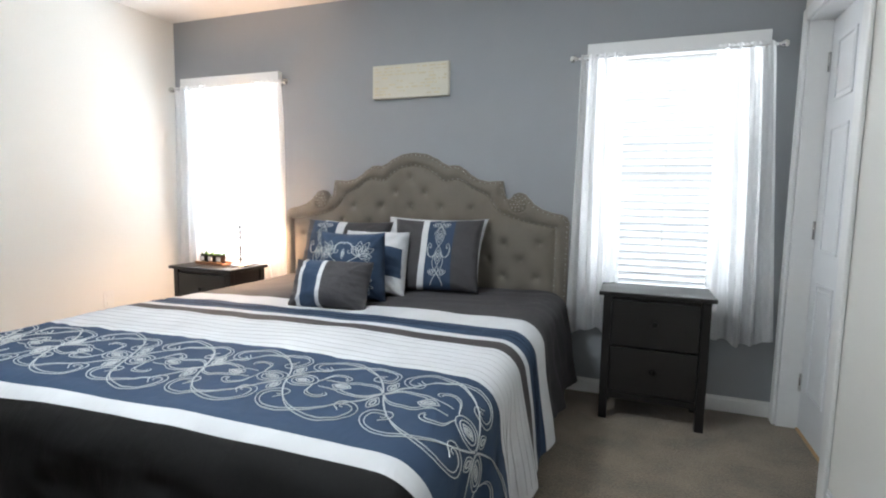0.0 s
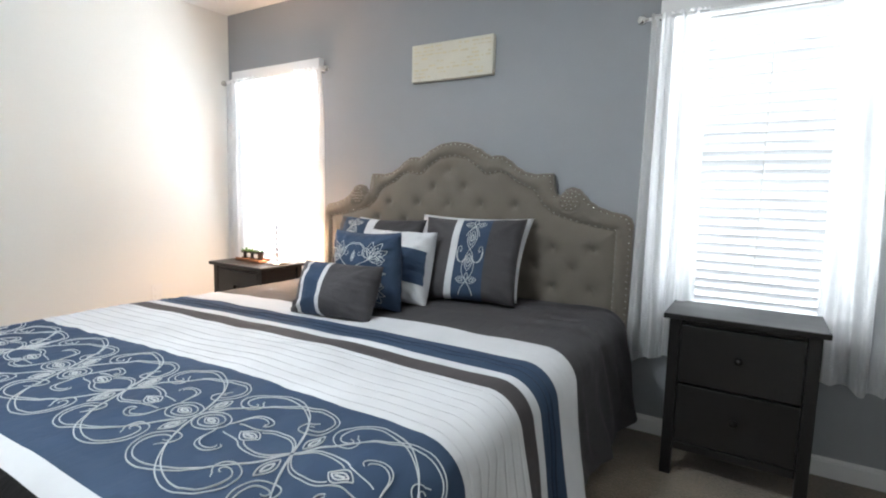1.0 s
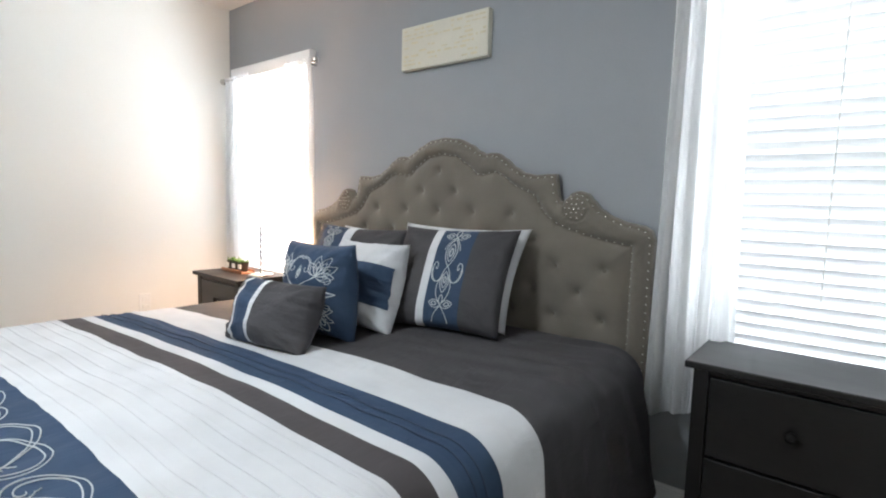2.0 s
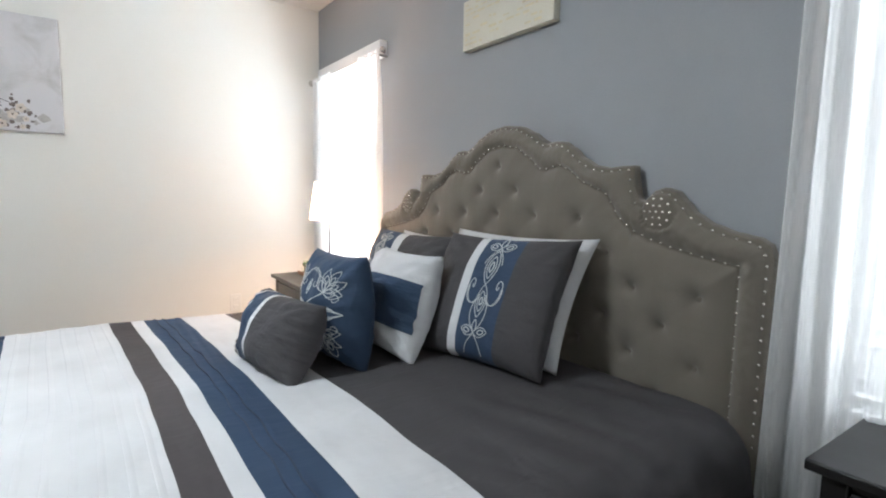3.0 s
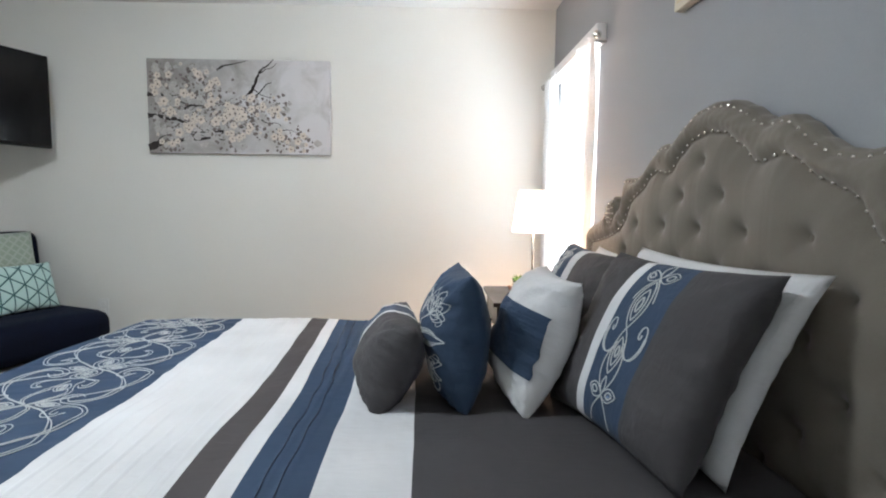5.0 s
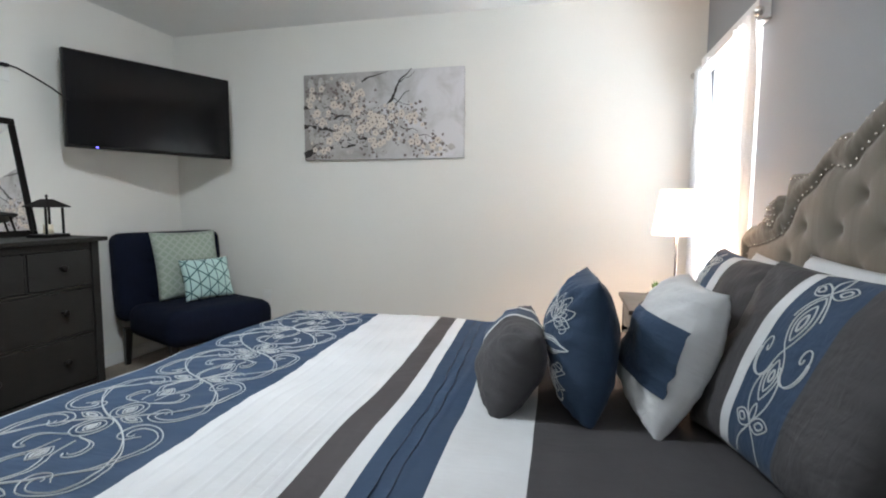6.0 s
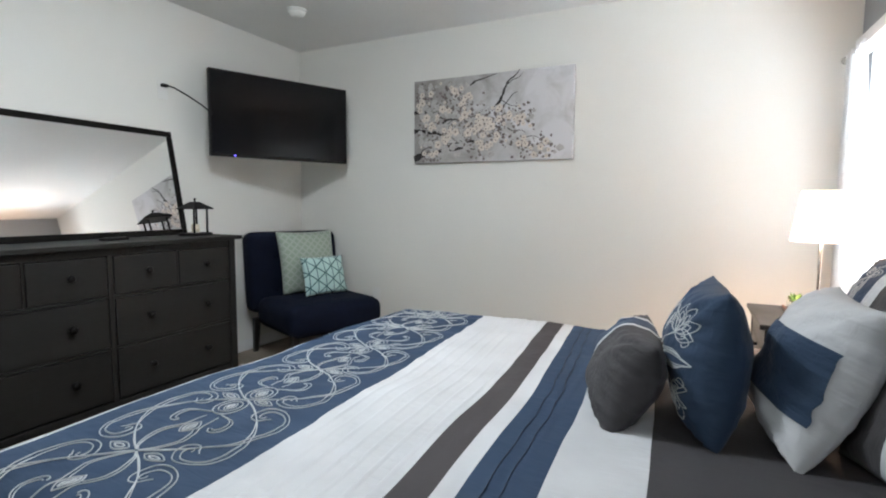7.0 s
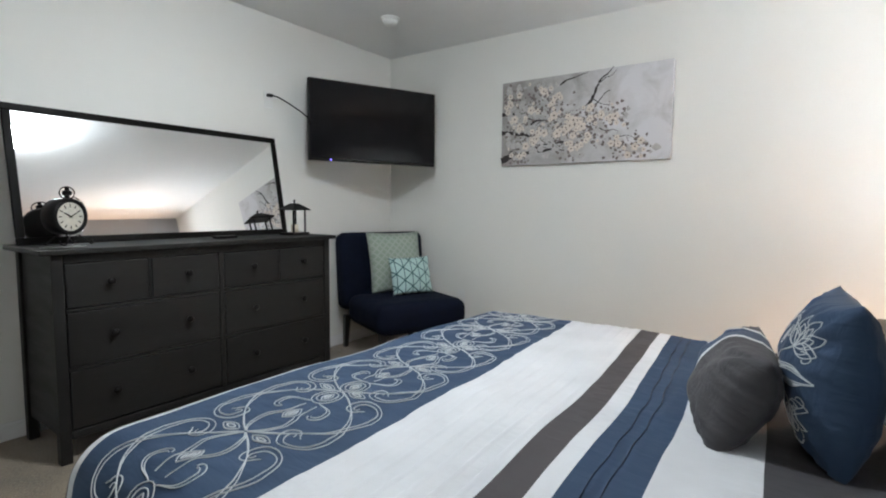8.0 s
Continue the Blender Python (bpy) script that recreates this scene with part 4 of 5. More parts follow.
# ---- nightstands ----
def nightstand(name, label, x0, x1, y0, y1, h):
    """A two-drawer stand with posts to the floor and an overhanging top."""
    s = thing(name, label, "nightstand", pose((x0 + x1) / 2, y0, 0), "nightstands")
    w, d = (x1 - x0) / 2, y1 - y0
    part("top", block(-w, w, 0, d, h - 0.022, h, 0.004, 2), DARK_WOOD, s)
    b, f, p = w - 0.022, 0.022, 0.042
    for sx in (-1, 1):
        for ya in (f, d - 0.012 - p):
            a, c = sorted((sx * b, sx * (b - p)))
            part("leg", block(a, c, ya, ya + p, 0, h - 0.0225, 0.003, 2), DARK_WOOD, s)
        a, c = sorted((sx * (b - 0.010), sx * (b - 0.028)))
        part("side_panel", block(a, c, f + p + 0.0005, d - 0.0125 - p, 0.13, h - 0.023, 0.001, 1), DARK_WOOD, s)
    part("back_panel", block(-b + p, b - p, d - 0.025, d - 0.015, 0.13, h - 0.023), DARK_WOOD, s)
    inn = b - p - 0.003
    part("front_rail", block(-inn, inn, f + 0.006, f + 0.03, 0.115, 0.150, 0.002, 1), DARK_WOOD, s)
    z0, z1 = 0.155, h - 0.045
    mid = (z0 + z1) / 2
    part("top_rail", block(-inn, inn, f + 0.006, f + 0.03, z1 + 0.003, h - 0.023, 0.002, 1), DARK_WOOD, s)
    for a, c in ((z0, mid - 0.004), (mid + 0.004, z1)):
        dr = part("drawer", block(-inn, inn, f + 0.002, f + 0.02, a, c, 0.003, 2), DARK_WOOD, s)
        part("knob", lathe([(0.001, 0), (0.008, 0), (0.007, 0.010), (0.015, 0.017), (0.016, 0.023), (0.010, 0.028), (0.001, 0.029)], 14, m=pose(0, f + 0.002, (a + c) / 2 + 0.01, 90, 0, 0)),
             BLACK, dr, "round dark knob", True)
    part("drawer_box", block(-inn + 0.01, inn - 0.01, f + 0.0315, d - 0.03, 0.16, h - 0.05), DARK_WOOD, s)


nightstand("nightstand", "black-brown two-drawer nightstand under the window", 0.092, 0.644, 2.990, 3.325, 0.690)
nightstand("nightstand", "black-brown nightstand that carries the lamp and plants", -2.765, -2.215, 2.82, 3.185, 0.66)


def bedside_lamp():
    s = thing("table_lamp", "slim metal table lamp with a glowing white shade", "lamp", pose(-2.325, 3.035, 0.66))
    part("base", lathe([(0.001, 0), (0.070, 0), (0.072, 0.006), (0.066, 0.012), (0.012, 0.018), (0.001, 0.019)], 28), CHROME, s, smooth=True)
    part("stem", lathe([(0.006, 0.017), (0.006, 0.48), (0.001, 0.481)], 12), CHROME, s, smooth=True)
    hoop = bmesh.new()
    n = 40
    rings = []
    for r, z in ((0.112, 0.36), (0.080, 0.575), (0.078, 0.575), (0.110, 0.36)):
        rings.append([hoop.verts.new((r * math.cos(2 * math.pi * i / n), r * math.sin(2 * math.pi * i / n), z)) for i in range(n)])
    for a, b in zip(rings, rings[1:] + rings[:1]):
        for i in range(n):
            j = (i + 1) % n
            hoop.faces.new((a[i], a[j], b[j], b[i]))
    part("shade", hoop, SHADE, s, "tapered white cloth shade", True)
    part("pull_chain", tube([(0.03, -0.012, 0.24), (0.03, -0.012, 0.42)], 0.0018, 6), CHROME, s)


bedside_lamp()


def plants():
    t = thing("plant_tray", "small wooden tray on the nightstand", "tray", pose(-2.545, 3.005, 0.66))
    bm = bmesh.new()
    box(bm, -0.125, 0.125, -0.045, 0.045, 0, 0.010, 0.003, 1)
    for a, b, c, d in ((-0.125, 0.125, -0.045, -0.036), (-0.125, 0.125, 0.036, 0.045)):
        box(bm, a, b, c, d, 0.0105, 0.022, 0.002, 1)
    part("tray_body", bm, TRAY, t)
    for k in range(3):
        p = thing("potted_plant", "small green succulent in a black pot with a white label", "plant", pose(-2.545 - 0.075 + 0.075 * k, 3.005, 0.6705), "succulents in a tray")
        part("pot", lathe([(0.001, 0), (0.022, 0), (0.029, 0.058), (0.031, 0.060), (0.026, 0.058), (0.024, 0.050), (0.001, 0.049)], 16), POT, p, smooth=True)
        part("pot_label", block(-0.018, 0.018, -0.0305, -0.0275, 0.018, 0.046), PLASTIC, p, "plain white label")
        lm = bmesh.new()
        rnd = random.Random(k + 5)
        for i in range(26):
            a, el, ln = rnd.uniform(0, 6.28), rnd.uniform(0.35, 1.4), rnd.uniform(0.020, 0.040)
            way = Vector((math.cos(a) * math.cos(el), math.sin(a) * math.cos(el), math.sin(el)))
            side = way.cross(Vector((0, 0, 1))).normalized() * 0.006
            o = Vector((0.010 * math.cos(a), 0.010 * math.sin(a), 0.048))
            up = side.cross(way).normalized() * 0.002
            q = [lm.verts.new(c) for c in (o, o + way * ln * 0.6 + side, o + way * ln + Vector((0, 0, 0.002)), o + way * ln * 0.6 - side, o + way * ln * 0.5 + up, o + way * ln * 0.5 - up * 2)]
            for f in ((0, 1, 4), (1, 2, 4), (2, 3, 4), (3, 0, 4), (1, 0, 5), (2, 1, 5), (3, 2, 5), (0, 3, 5)):
                lm.faces.new([q[i2] for i2 in f])
        part("leaves", lm, LEAF, p)


plants()


# ---- wall art ----
def blank_art():
    a = thing("wall_panel", "narrow cream canvas hung above the headboard", "wall art", ASKEW @ pose(-1.165, NORTH, 1.913))
    part("canvas", block(-0.268, 0.268, -0.036, -0.001, -0.106, 0.106, 0.004, 2), CANVAS, a)
    gm = bmesh.new()
    rnd = random.Random(4)
    gold = mat("pale_gold_wash", (0.64, 0.57, 0.40), 0.7, vary=0.15, scale=30)
    for row in range(9):
        x = -0.25
        while x < 0.24:
            w = rnd.uniform(0.01, 0.05)
            z = 0.085 - row * 0.021
            if rnd.random() < 0.6:
                box(gm, x, min(x + w, 0.255), -0.0368, -0.0362, z - rnd.uniform(0.002, 0.006), z + rnd.uniform(0.002, 0.006))
            x += w + rnd.uniform(0.005, 0.02)
    part("faded_print", gm, gold, a, "faint pale gold printed marks")


blank_art()


def painted_ground(wide):
    """Brushed grey canvas, browner at the branch's root and paling to lilac white."""
    m = mat("grey_painted_canvas", (0.58, 0.57, 0.565), 0.75, vary=0.24, scale=3.2, grain=24, bump=0.2)
    t = m.node_tree
    co = t.nodes.new("ShaderNodeTexCoord")
    sep = t.nodes.new("ShaderNodeSeparateXYZ")
    t.links.new(co.outputs["Object"], sep.inputs[0])
    run = node(t, "ShaderNodeMapRange", From_Min=0.0, From_Max=wide, To_Min=0.0, To_Max=1.0)
    t.links.new(sep.outputs[1], run.inputs[0])
    cloud = node(t, "ShaderNodeTexNoise", Scale=4.5, Detail=6.0, Roughness=0.62, Distortion=0.6)
    t.links.new(co.outputs["Object"], cloud.inputs["Vector"])
    swing = node(t, "ShaderNodeMapRange", From_Min=0.3, From_Max=0.7, To_Min=-0.42, To_Max=0.42)
    t.links.new(cloud.outputs[0], swing.inputs[0])
    add = t.nodes.new("ShaderNodeMath")
    t.links.new(run.outputs[0], add.inputs[0]), t.links.new(swing.outputs[0], add.inputs[1])
    ramp = t.nodes.new("ShaderNodeValToRGB")
    els = ramp.color_ramp.elements
    els.new(0.45)
    for e, (at, c) in zip(els, ((0.0, (0.30, 0.275, 0.262)), (0.45, (0.47, 0.455, 0.450)), (1.0, (0.66, 0.645, 0.665)))):
        e.position, e.color = at, (*c, 1)
    t.links.new(add.outputs[0], ramp.inputs[0])
    t.links.new(ramp.outputs[0], t.nodes["Principled BSDF"].inputs["Base Color"])
    return m


def blossom_picture():
    y0, y1, z0, z1 = 0.575, 1.800, 1.482, 2.107
    p = thing("canvas_picture", "grey canvas print of a blossoming cherry branch", "picture", pose(WEST, y0, z0))
    w, h = y1 - y0, z1 - z0
    washed = painted_ground(w)
    part("canvas", block(0.001, 0.034, 0, w, 0, h, 0.004, 2), washed, p)
    bark, pale, core, mauve = (mat("painted_bark", (0.026, 0.020, 0.019), 0.8, vary=0.5, scale=20), mat("painted_petal", (0.66, 0.585, 0.52), 0.8, vary=0.22, scale=40),
                               mat("painted_stamen", (0.085, 0.055, 0.045), 0.8), mat("painted_mauve", (0.17, 0.138, 0.132), 0.8, vary=0.4, scale=25))
    rnd = random.Random(11)

    def on(a, b, d=0.0):
        return Vector((0.0346 + d, a * w, b * h))

    bm = bmesh.new()
    limbs = []

    def limb(points, r0, r1):
        path = [(q[0], q[1] + 0.030 * noise.noise((q[0] * 17, q[1] * 17, r0 * 90))) for q in bezier(points, 18)]
        lay = 0.0014 + 0.00002 * len(limbs) / 19
        limbs.extend(path)
        rows = []
        for i, (a, b) in enumerate(path):
            q = path[min(i + 1, len(path) - 1)]
            o = path[max(i - 1, 0)]
            dx, dz = (q[0] - o[0]) * w, (q[1] - o[1]) * h
            d = math.hypot(dx, dz) or 1
            r = (r0 + (r1 - r0) * i / 18) * rnd.uniform(1.0, 1.9)
            rows.append((bm.verts.new(on(a - dz / d * r / w, b + dx / d * r / h, lay)), bm.verts.new(on(a + dz / d * r / w, b - dx / d * r / h, lay))))
        for s, t in zip(rows, rows[1:]):
            bm.faces.new((s[0], s[1], t[1], t[0]))

    limb([(0.0, 0.07), (0.10, 0.10), (0.18, 0.20), (0.34, 0.16)], 0.016, 0.004)
    limb([(0.0, 0.38), (0.10, 0.40), (0.14, 0.36), (0.30, 0.30)], 0.012, 0.003)
    limb([(0.0, 0.62), (0.06, 0.66), (0.12, 0.58), (0.22, 0.52)], 0.008, 0.002)
    limb([(0.20, 0.22), (0.28, 0.28), (0.34, 0.22), (0.42, 0.14)], 0.006, 0.002)
    limb([(0.34, 0.24), (0.42, 0.20), (0.50, 0.22), (0.58, 0.30)], 0.006, 0.002)
    limb([(0.52, 0.58), (0.57, 0.64), (0.59, 0.74), (0.61, 0.86)], 0.009, 0.004)
    limb([(0.61, 0.86), (0.63, 0.92), (0.66, 0.94), (0.69, 1.0)], 0.005, 0.002)
    limb([(0.54, 0.60), (0.60, 0.62), (0.62, 0.70), (0.68, 0.76)], 0.005, 0.001)
    limb([(0.38, 0.88), (0.42, 0.94), (0.46, 0.96), (0.55, 0.98)], 0.005, 0.001)
    limb([(0.20, 0.48), (0.26, 0.54), (0.30, 0.52), (0.36, 0.46)], 0.005, 0.001)
    for a, b in ((0.08, 0.42), (0.16, 0.36), (0.22, 0.22), (0.28, 0.30), (0.40, 0.20), (0.48, 0.24), (0.57, 0.70), (0.60, 0.82), (0.10, 0.60), (0.36, 0.47), (0.62, 0.36), (0.70, 0.28), (0.05, 0.12)):
        e = rnd.uniform(-0.12, 0.16)
        limb([(a, b), (a + 0.03, b + e * 0.5), (a + 0.07, b + e * 0.6), (a + 0.11, min(max(b + e, 0.03), 0.97))], 0.0028, 0.0008)
    tagged(part("branch_layer", bm, bark, p, "dark painted branches"), kind="stuff")
    sm, fm, cm = bmesh.new(), bmesh.new(), bmesh.new()
    count = [0]

    def blot(target, a, b, r, d, petals=0):
        count[0] += 1
        d += count[0] * 2e-6
        c = target.verts.new(on(a, b, d))
        n = petals * 4 if petals else 9
        ph = rnd.uniform(0, 6.28)
        ring = []
        for i in range(n):
            t = 2 * math.pi * i / n + ph
            k = r * (0.72 + 0.28 * abs(math.sin(petals * (t - ph) / 2))) if petals else r * rnd.uniform(0.5, 1.2)
            ring.append(target.verts.new(on(min(max(a + k * math.cos(t) / w, 0.004), 0.996), min(max(b + k * math.sin(t) / h, 0.006), 0.994), d)))
        for i in range(n):
            target.faces.new((c, ring[i], ring[(i + 1) % n]))

    centres = [(0.12, 0.83), (0.06, 0.73), (0.28, 0.84), (0.20, 0.64), (0.09, 0.55), (0.12, 0.42), (0.17, 0.22), (0.13, 0.10), (0.29, 0.36), (0.24, 0.30), (0.37, 0.34),
               (0.47, 0.48), (0.45, 0.42), (0.43, 0.38), (0.52, 0.40), (0.56, 0.28), (0.57, 0.48), (0.46, 0.16), (0.73, 0.18), (0.63, 0.50), (0.71, 0.48), (0.35, 0.55), (0.34, 0.70), (0.82, 0.14)]
    for a, b in centres:
        for k in range(34):
            blot(sm, min(max(a + rnd.gauss(0, 0.045), 0.02), 0.9), min(max(b + rnd.gauss(0, 0.07), 0.03), 0.96), rnd.uniform(0.003, 0.015), 0.0008)
        for k in range(5):
            ca, cb = (a, b) if k == 0 else (min(max(a + rnd.gauss(0, 0.035), 0.03), 0.9), min(max(b + rnd.gauss(0, 0.06), 0.04), 0.95))
            r = rnd.uniform(0.024, 0.036) if k == 0 else rnd.uniform(0.010, 0.026)
            blot(fm, ca, cb, r, 0.0020, 5)
            blot(cm, ca, cb, r * 0.22, 0.0030)
    wash = bmesh.new()
    for a, b in centres + [(0.05, 0.9), (0.04, 0.3), (0.10, 0.62), (0.20, 0.40), (0.30, 0.22), (0.40, 0.5), (0.50, 0.30)]:
        for k in range(9):
            blot(wash, min(max(a + rnd.gauss(0, 0.05), 0.05), 0.93), min(max(b + rnd.gauss(0, 0.07), 0.08), 0.92), rnd.uniform(0.010, 0.030), -0.0006)
    tagged(part("painted_wash", wash, mat("painted_grey_wash", (0.46, 0.435, 0.425), 0.8, vary=0.3, scale=14), p, "soft grey painted shade"), kind="stuff")
    tagged(part("foliage_layer", sm, mauve, p, "mauve painted foliage"), kind="stuff")
    tagged(part("blossom_layer", fm, pale, p, "pale painted blossoms"), kind="stuff")
    tagged(part("stamen_layer", cm, core, p, "dark blossom centres"), kind="stuff")


blossom_picture()


# ---- television in the corner ----
def television():
    a, b = Vector((-2.118, -0.420, 0)), Vector((-3.070, 0.000, 0))
    mid, way = (a + b) / 2, (a - b).normalized()
    t = thing("television", "black flat television mounted across the corner", "television", pose(mid.x, mid.y, 1.781, 0, 0, math.degrees(math.atan2(way.y, way.x)) + 180))
    w, h = (a - b).length / 2, 0.293
    part("casing", block(-w, w, -0.012, 0.030, -h, h, 0.006, 2), BLACK, t)
    part("screen", block(-w + 0.012, w - 0.012, -0.0145, -0.0125, -h + 0.020, h - 0.012), SCREEN, t, "switched-off glossy screen")
    part("rear_housing", block(-0.32, 0.32, 0.0305, 0.065, -0.20, 0.14, 0.015, 2), BLACK, t)
    bm = bmesh.new()
    box(bm, -0.12, 0.12, 0.066, 0.078, -0.12, 0.12, 0.003, 1), box(bm, -0.03, 0.03, 0.079, 0.415, -0.03, 0.03, 0.004, 1)
    part("wall_bracket", bm, BLACK, t)
    part("standby_light", block(-w + 0.155, -w + 0.167, -0.0150, -0.013, -h + 0.006, -h + 0.012), mat("blue_diode", (0.15, 0.12, 1.0), 0.4, emit=3.0), t, "small blue standby light")
    return t


television()


def cable():
    c = thing("power_cable", "black television cable plugged into a wall plate", "cable", pose(-1.915, SOUTH, 1.925))
    part("wall_plate", block(-0.036, 0.036, 0.001, 0.006, -0.085, 0.030, 0.002, 1), PLASTIC, c)
    part("plug", block(-0.020, 0.020, 0.0065, 0.035, -0.010, 0.010, 0.004, 2), BLACK, c)
    part("cord", tube([(-0.01, 0.036, 0.0), (-0.04, 0.06, -0.01), (-0.09, 0.12, -0.055), (-0.15, 0.17, -0.105), (-0.22, 0.20, -0.16), (-0.33, 0.20, -0.20)], 0.005, 8), BLACK, c, smooth=True)


cable()


def smoke_alarm():
    s = thing("smoke_detector", "round white smoke detector on the ceiling", "smoke detector", pose(-2.455, 0.062, CEIL))
    part("base_plate", lathe([(0.001, 0), (0.066, 0), (0.066, -0.012), (0.001, -0.0125)][::-1], 28), PLASTIC, s, smooth=False)
    part("housing", lathe([(0.001, -0.048), (0.030, -0.046), (0.046, -0.036), (0.058, -0.0135), (0.001, -0.013)], 28), PLASTIC, s, smooth=True)
    part("test_button", lathe([(0.001, -0.052), (0.012, -0.051), (0.012, -0.047), (0.001, -0.0465)], 14, m=pose(0.02, 0.0, 0.004)), PLASTIC, s)


smoke_alarm()


def ceiling_light():
    s = thing("ceiling_light", "round frosted ceiling light switched on", "ceiling light", pose(-1.02, 1.18, CEIL))
    part("canopy", lathe([(0.001, -0.001), (0.060, -0.001), (0.060, -0.012), (0.020, -0.022), (0.001, -0.0225)][::-1], 28), PLASTIC, s)
    part("stem", lathe([(0.010, -0.023), (0.010, -0.085)][::-1], 12), PLASTIC, s)
    part("diffuser", lathe([(0.001, -0.165), (0.060, -0.160), (0.110, -0.143), (0.145, -0.115), (0.155, -0.090), (0.150, -0.086), (0.001, -0.0855)], 32), DOME, s, "glowing frosted glass bowl", True)
ceiling_light()


def outlet(y, z):
    o = thing("wall_outlet", "white power outlet low on the wall", "outlet", pose(WEST, y, z), "wall outlets")
    part("cover_plate", block(0.001, 0.006, -0.037, 0.037, -0.060, 0.060, 0.002, 2), PLASTIC, o)
    for s in (-1, 1):
        part("socket", block(0.0065, 0.009, -0.017, 0.017, s * 0.028 - 0.014, s * 0.028 + 0.014, 0.003, 2), PLASTIC, o)


outlet(2.70, 0.405)
outlet(0.20, 0.410)


# ---- dresser and what stands on it ----
DX0, DX1, DY, DTOP = -2.048, -0.412, -0.060, 0.96


def dresser():
    s = thing("dresser", "charcoal eight-drawer wooden dresser", "dresser", pose((DX0 + DX1) / 2, DY, 0))
    w, d = (DX1 - DX0) / 2, 0.50
    part("top", block(-w, w, -d, 0, DTOP - 0.024, DTOP, 0.004, 2), GREY_WOOD, s)
    b, f, p = w - 0.043, -0.022, 0.045
    for sx in (-1, 1):
        for ya in (f - p, -d + 0.012):
            a, c = sorted((sx * b, sx * (b - p)))
            part("leg", block(a, c, ya, ya + p, 0, DTOP - 0.0245, 0.003, 2), GREY_WOOD, s)
        a, c = sorted((sx * (b - 0.012), sx * (b - 0.030)))
        part("side_panel", block(a, c, -d + 0.0125 + p, f - p - 0.0005, 0.12, DTOP - 0.025, 0.001, 1), GREY_WOOD, s)
    inn = b - p - 0.003
    part("back_panel", block(-inn, inn, -d + 0.013, -d + 0.022, 0.12, DTOP - 0.025), GREY_WOOD, s)
    part("carcass", block(-inn, inn, -d + 0.03, f - 0.032, 0.13, DTOP - 0.03), GREY_WOOD, s)
    part("apron", block(-inn, inn, f - 0.030, f - 0.006, 0.105, 0.140, 0.002, 1), GREY_WOOD, s)
    part("top_rail", block(-inn, inn, f - 0.030, f - 0.006, DTOP - 0.062, DTOP - 0.025, 0.002, 1), GREY_WOOD, s)
    part("middle_post", block(-0.014, 0.014, f - 0.030, f - 0.004, 0.141, DTOP - 0.063, 0.002, 1), GREY_WOOD, s)
    rows = [(0.150, 0.410), (0.430, 0.675), (0.697, DTOP - 0.068)]
    for z in (0.420, 0.686):
        for sx in (-1, 1):
            a, c = sorted((sx * 0.0145, sx * inn))
            part("drawer_rail", block(a, c, f - 0.030, f - 0.006, z - 0.007, z + 0.007, 0.002, 1), GREY_WOOD, s)
    spans = []
    for sx in (-1, 1):
        for z0, z1 in rows[:2]:
            spans.append((*sorted((sx * 0.018, sx * (inn - 0.003))), z0, z1, 2))
        q = (0.018 + inn) / 2
        spans.append((*sorted((sx * 0.018, sx * (q - 0.009))), *rows[2], 1))
        spans.append((*sorted((sx * (q + 0.009), sx * (inn - 0.003))), *rows[2], 1))
        part("drawer_divider", block(sx * q - 0.0065, sx * q + 0.0065, f - 0.030, f - 0.006, 0.694, DTOP - 0.0635, 0.002, 1), GREY_WOOD, s)
    for x0, x1, z0, z1, knobs in spans:
        dr = part("drawer", block(x0, x1, f - 0.026, f - 0.003, z0, z1, 0.003, 2), GREY_WOOD, s)
        for k in range(knobs):
            x = (x0 + x1) / 2 if knobs == 1 else (x0 + (x1 - x0) * (0.25 + 0.5 * k))
            part("knob", lathe([(0.001, 0), (0.009, 0), (0.007, 0.012), (0.017, 0.020), (0.018, 0.026), (0.012, 0.032), (0.001, 0.033)], 14,
                               m=pose(x, f - 0.003, (z0 + z1) / 2 + 0.01, -90, 0, 0)), BLACK, dr, "round black knob", True)


dresser()


def leaning_mirror():
    foot, head = Vector((0, -0.450, DTOP)), Vector((0, -0.580, 1.632))
    lean = math.degrees(math.atan2(foot.y - head.y, head.z - foot.z))
    L = (head - foot).length
    m = thing("mirror", "wide black-framed mirror leaning on the wall", "mirror", pose(-1.195, foot.y, DTOP, lean, 0, 0))
    w, e = 0.755, 0.036
    for a, b, c, d in ((-w, w, 0, e), (-w, w, L - e, L), (-w, -w + e, e + 0.0005, L - e - 0.0005), (w - e, w, e + 0.0005, L - e - 0.0005)):
        part("frame_rail", block(a, b, -0.022, 0.0, c, d, 0.005, 2), BLACK_FRAME, m)
    silver = bpy.data.materials.new("mirror_silver")
    silver.use_nodes = True
    q = silver.node_tree.nodes["Principled BSDF"]
    q.inputs["Base Color"].default_value, q.inputs["Metallic"].default_value, q.inputs["Roughness"].default_value = (0.95, 0.955, 0.955, 1), 1.0, 0.02
    part("mirror_glass", block(-w + e - 0.004, w - e + 0.004, -0.014, -0.008, e - 0.004, L - e + 0.004), silver, m, "clear mirror glass")
    part("backing", block(-w + 0.01, w - 0.01, -0.0215, -0.0145, 0.01, L - 0.01), BLACK, m)


leaning_mirror()


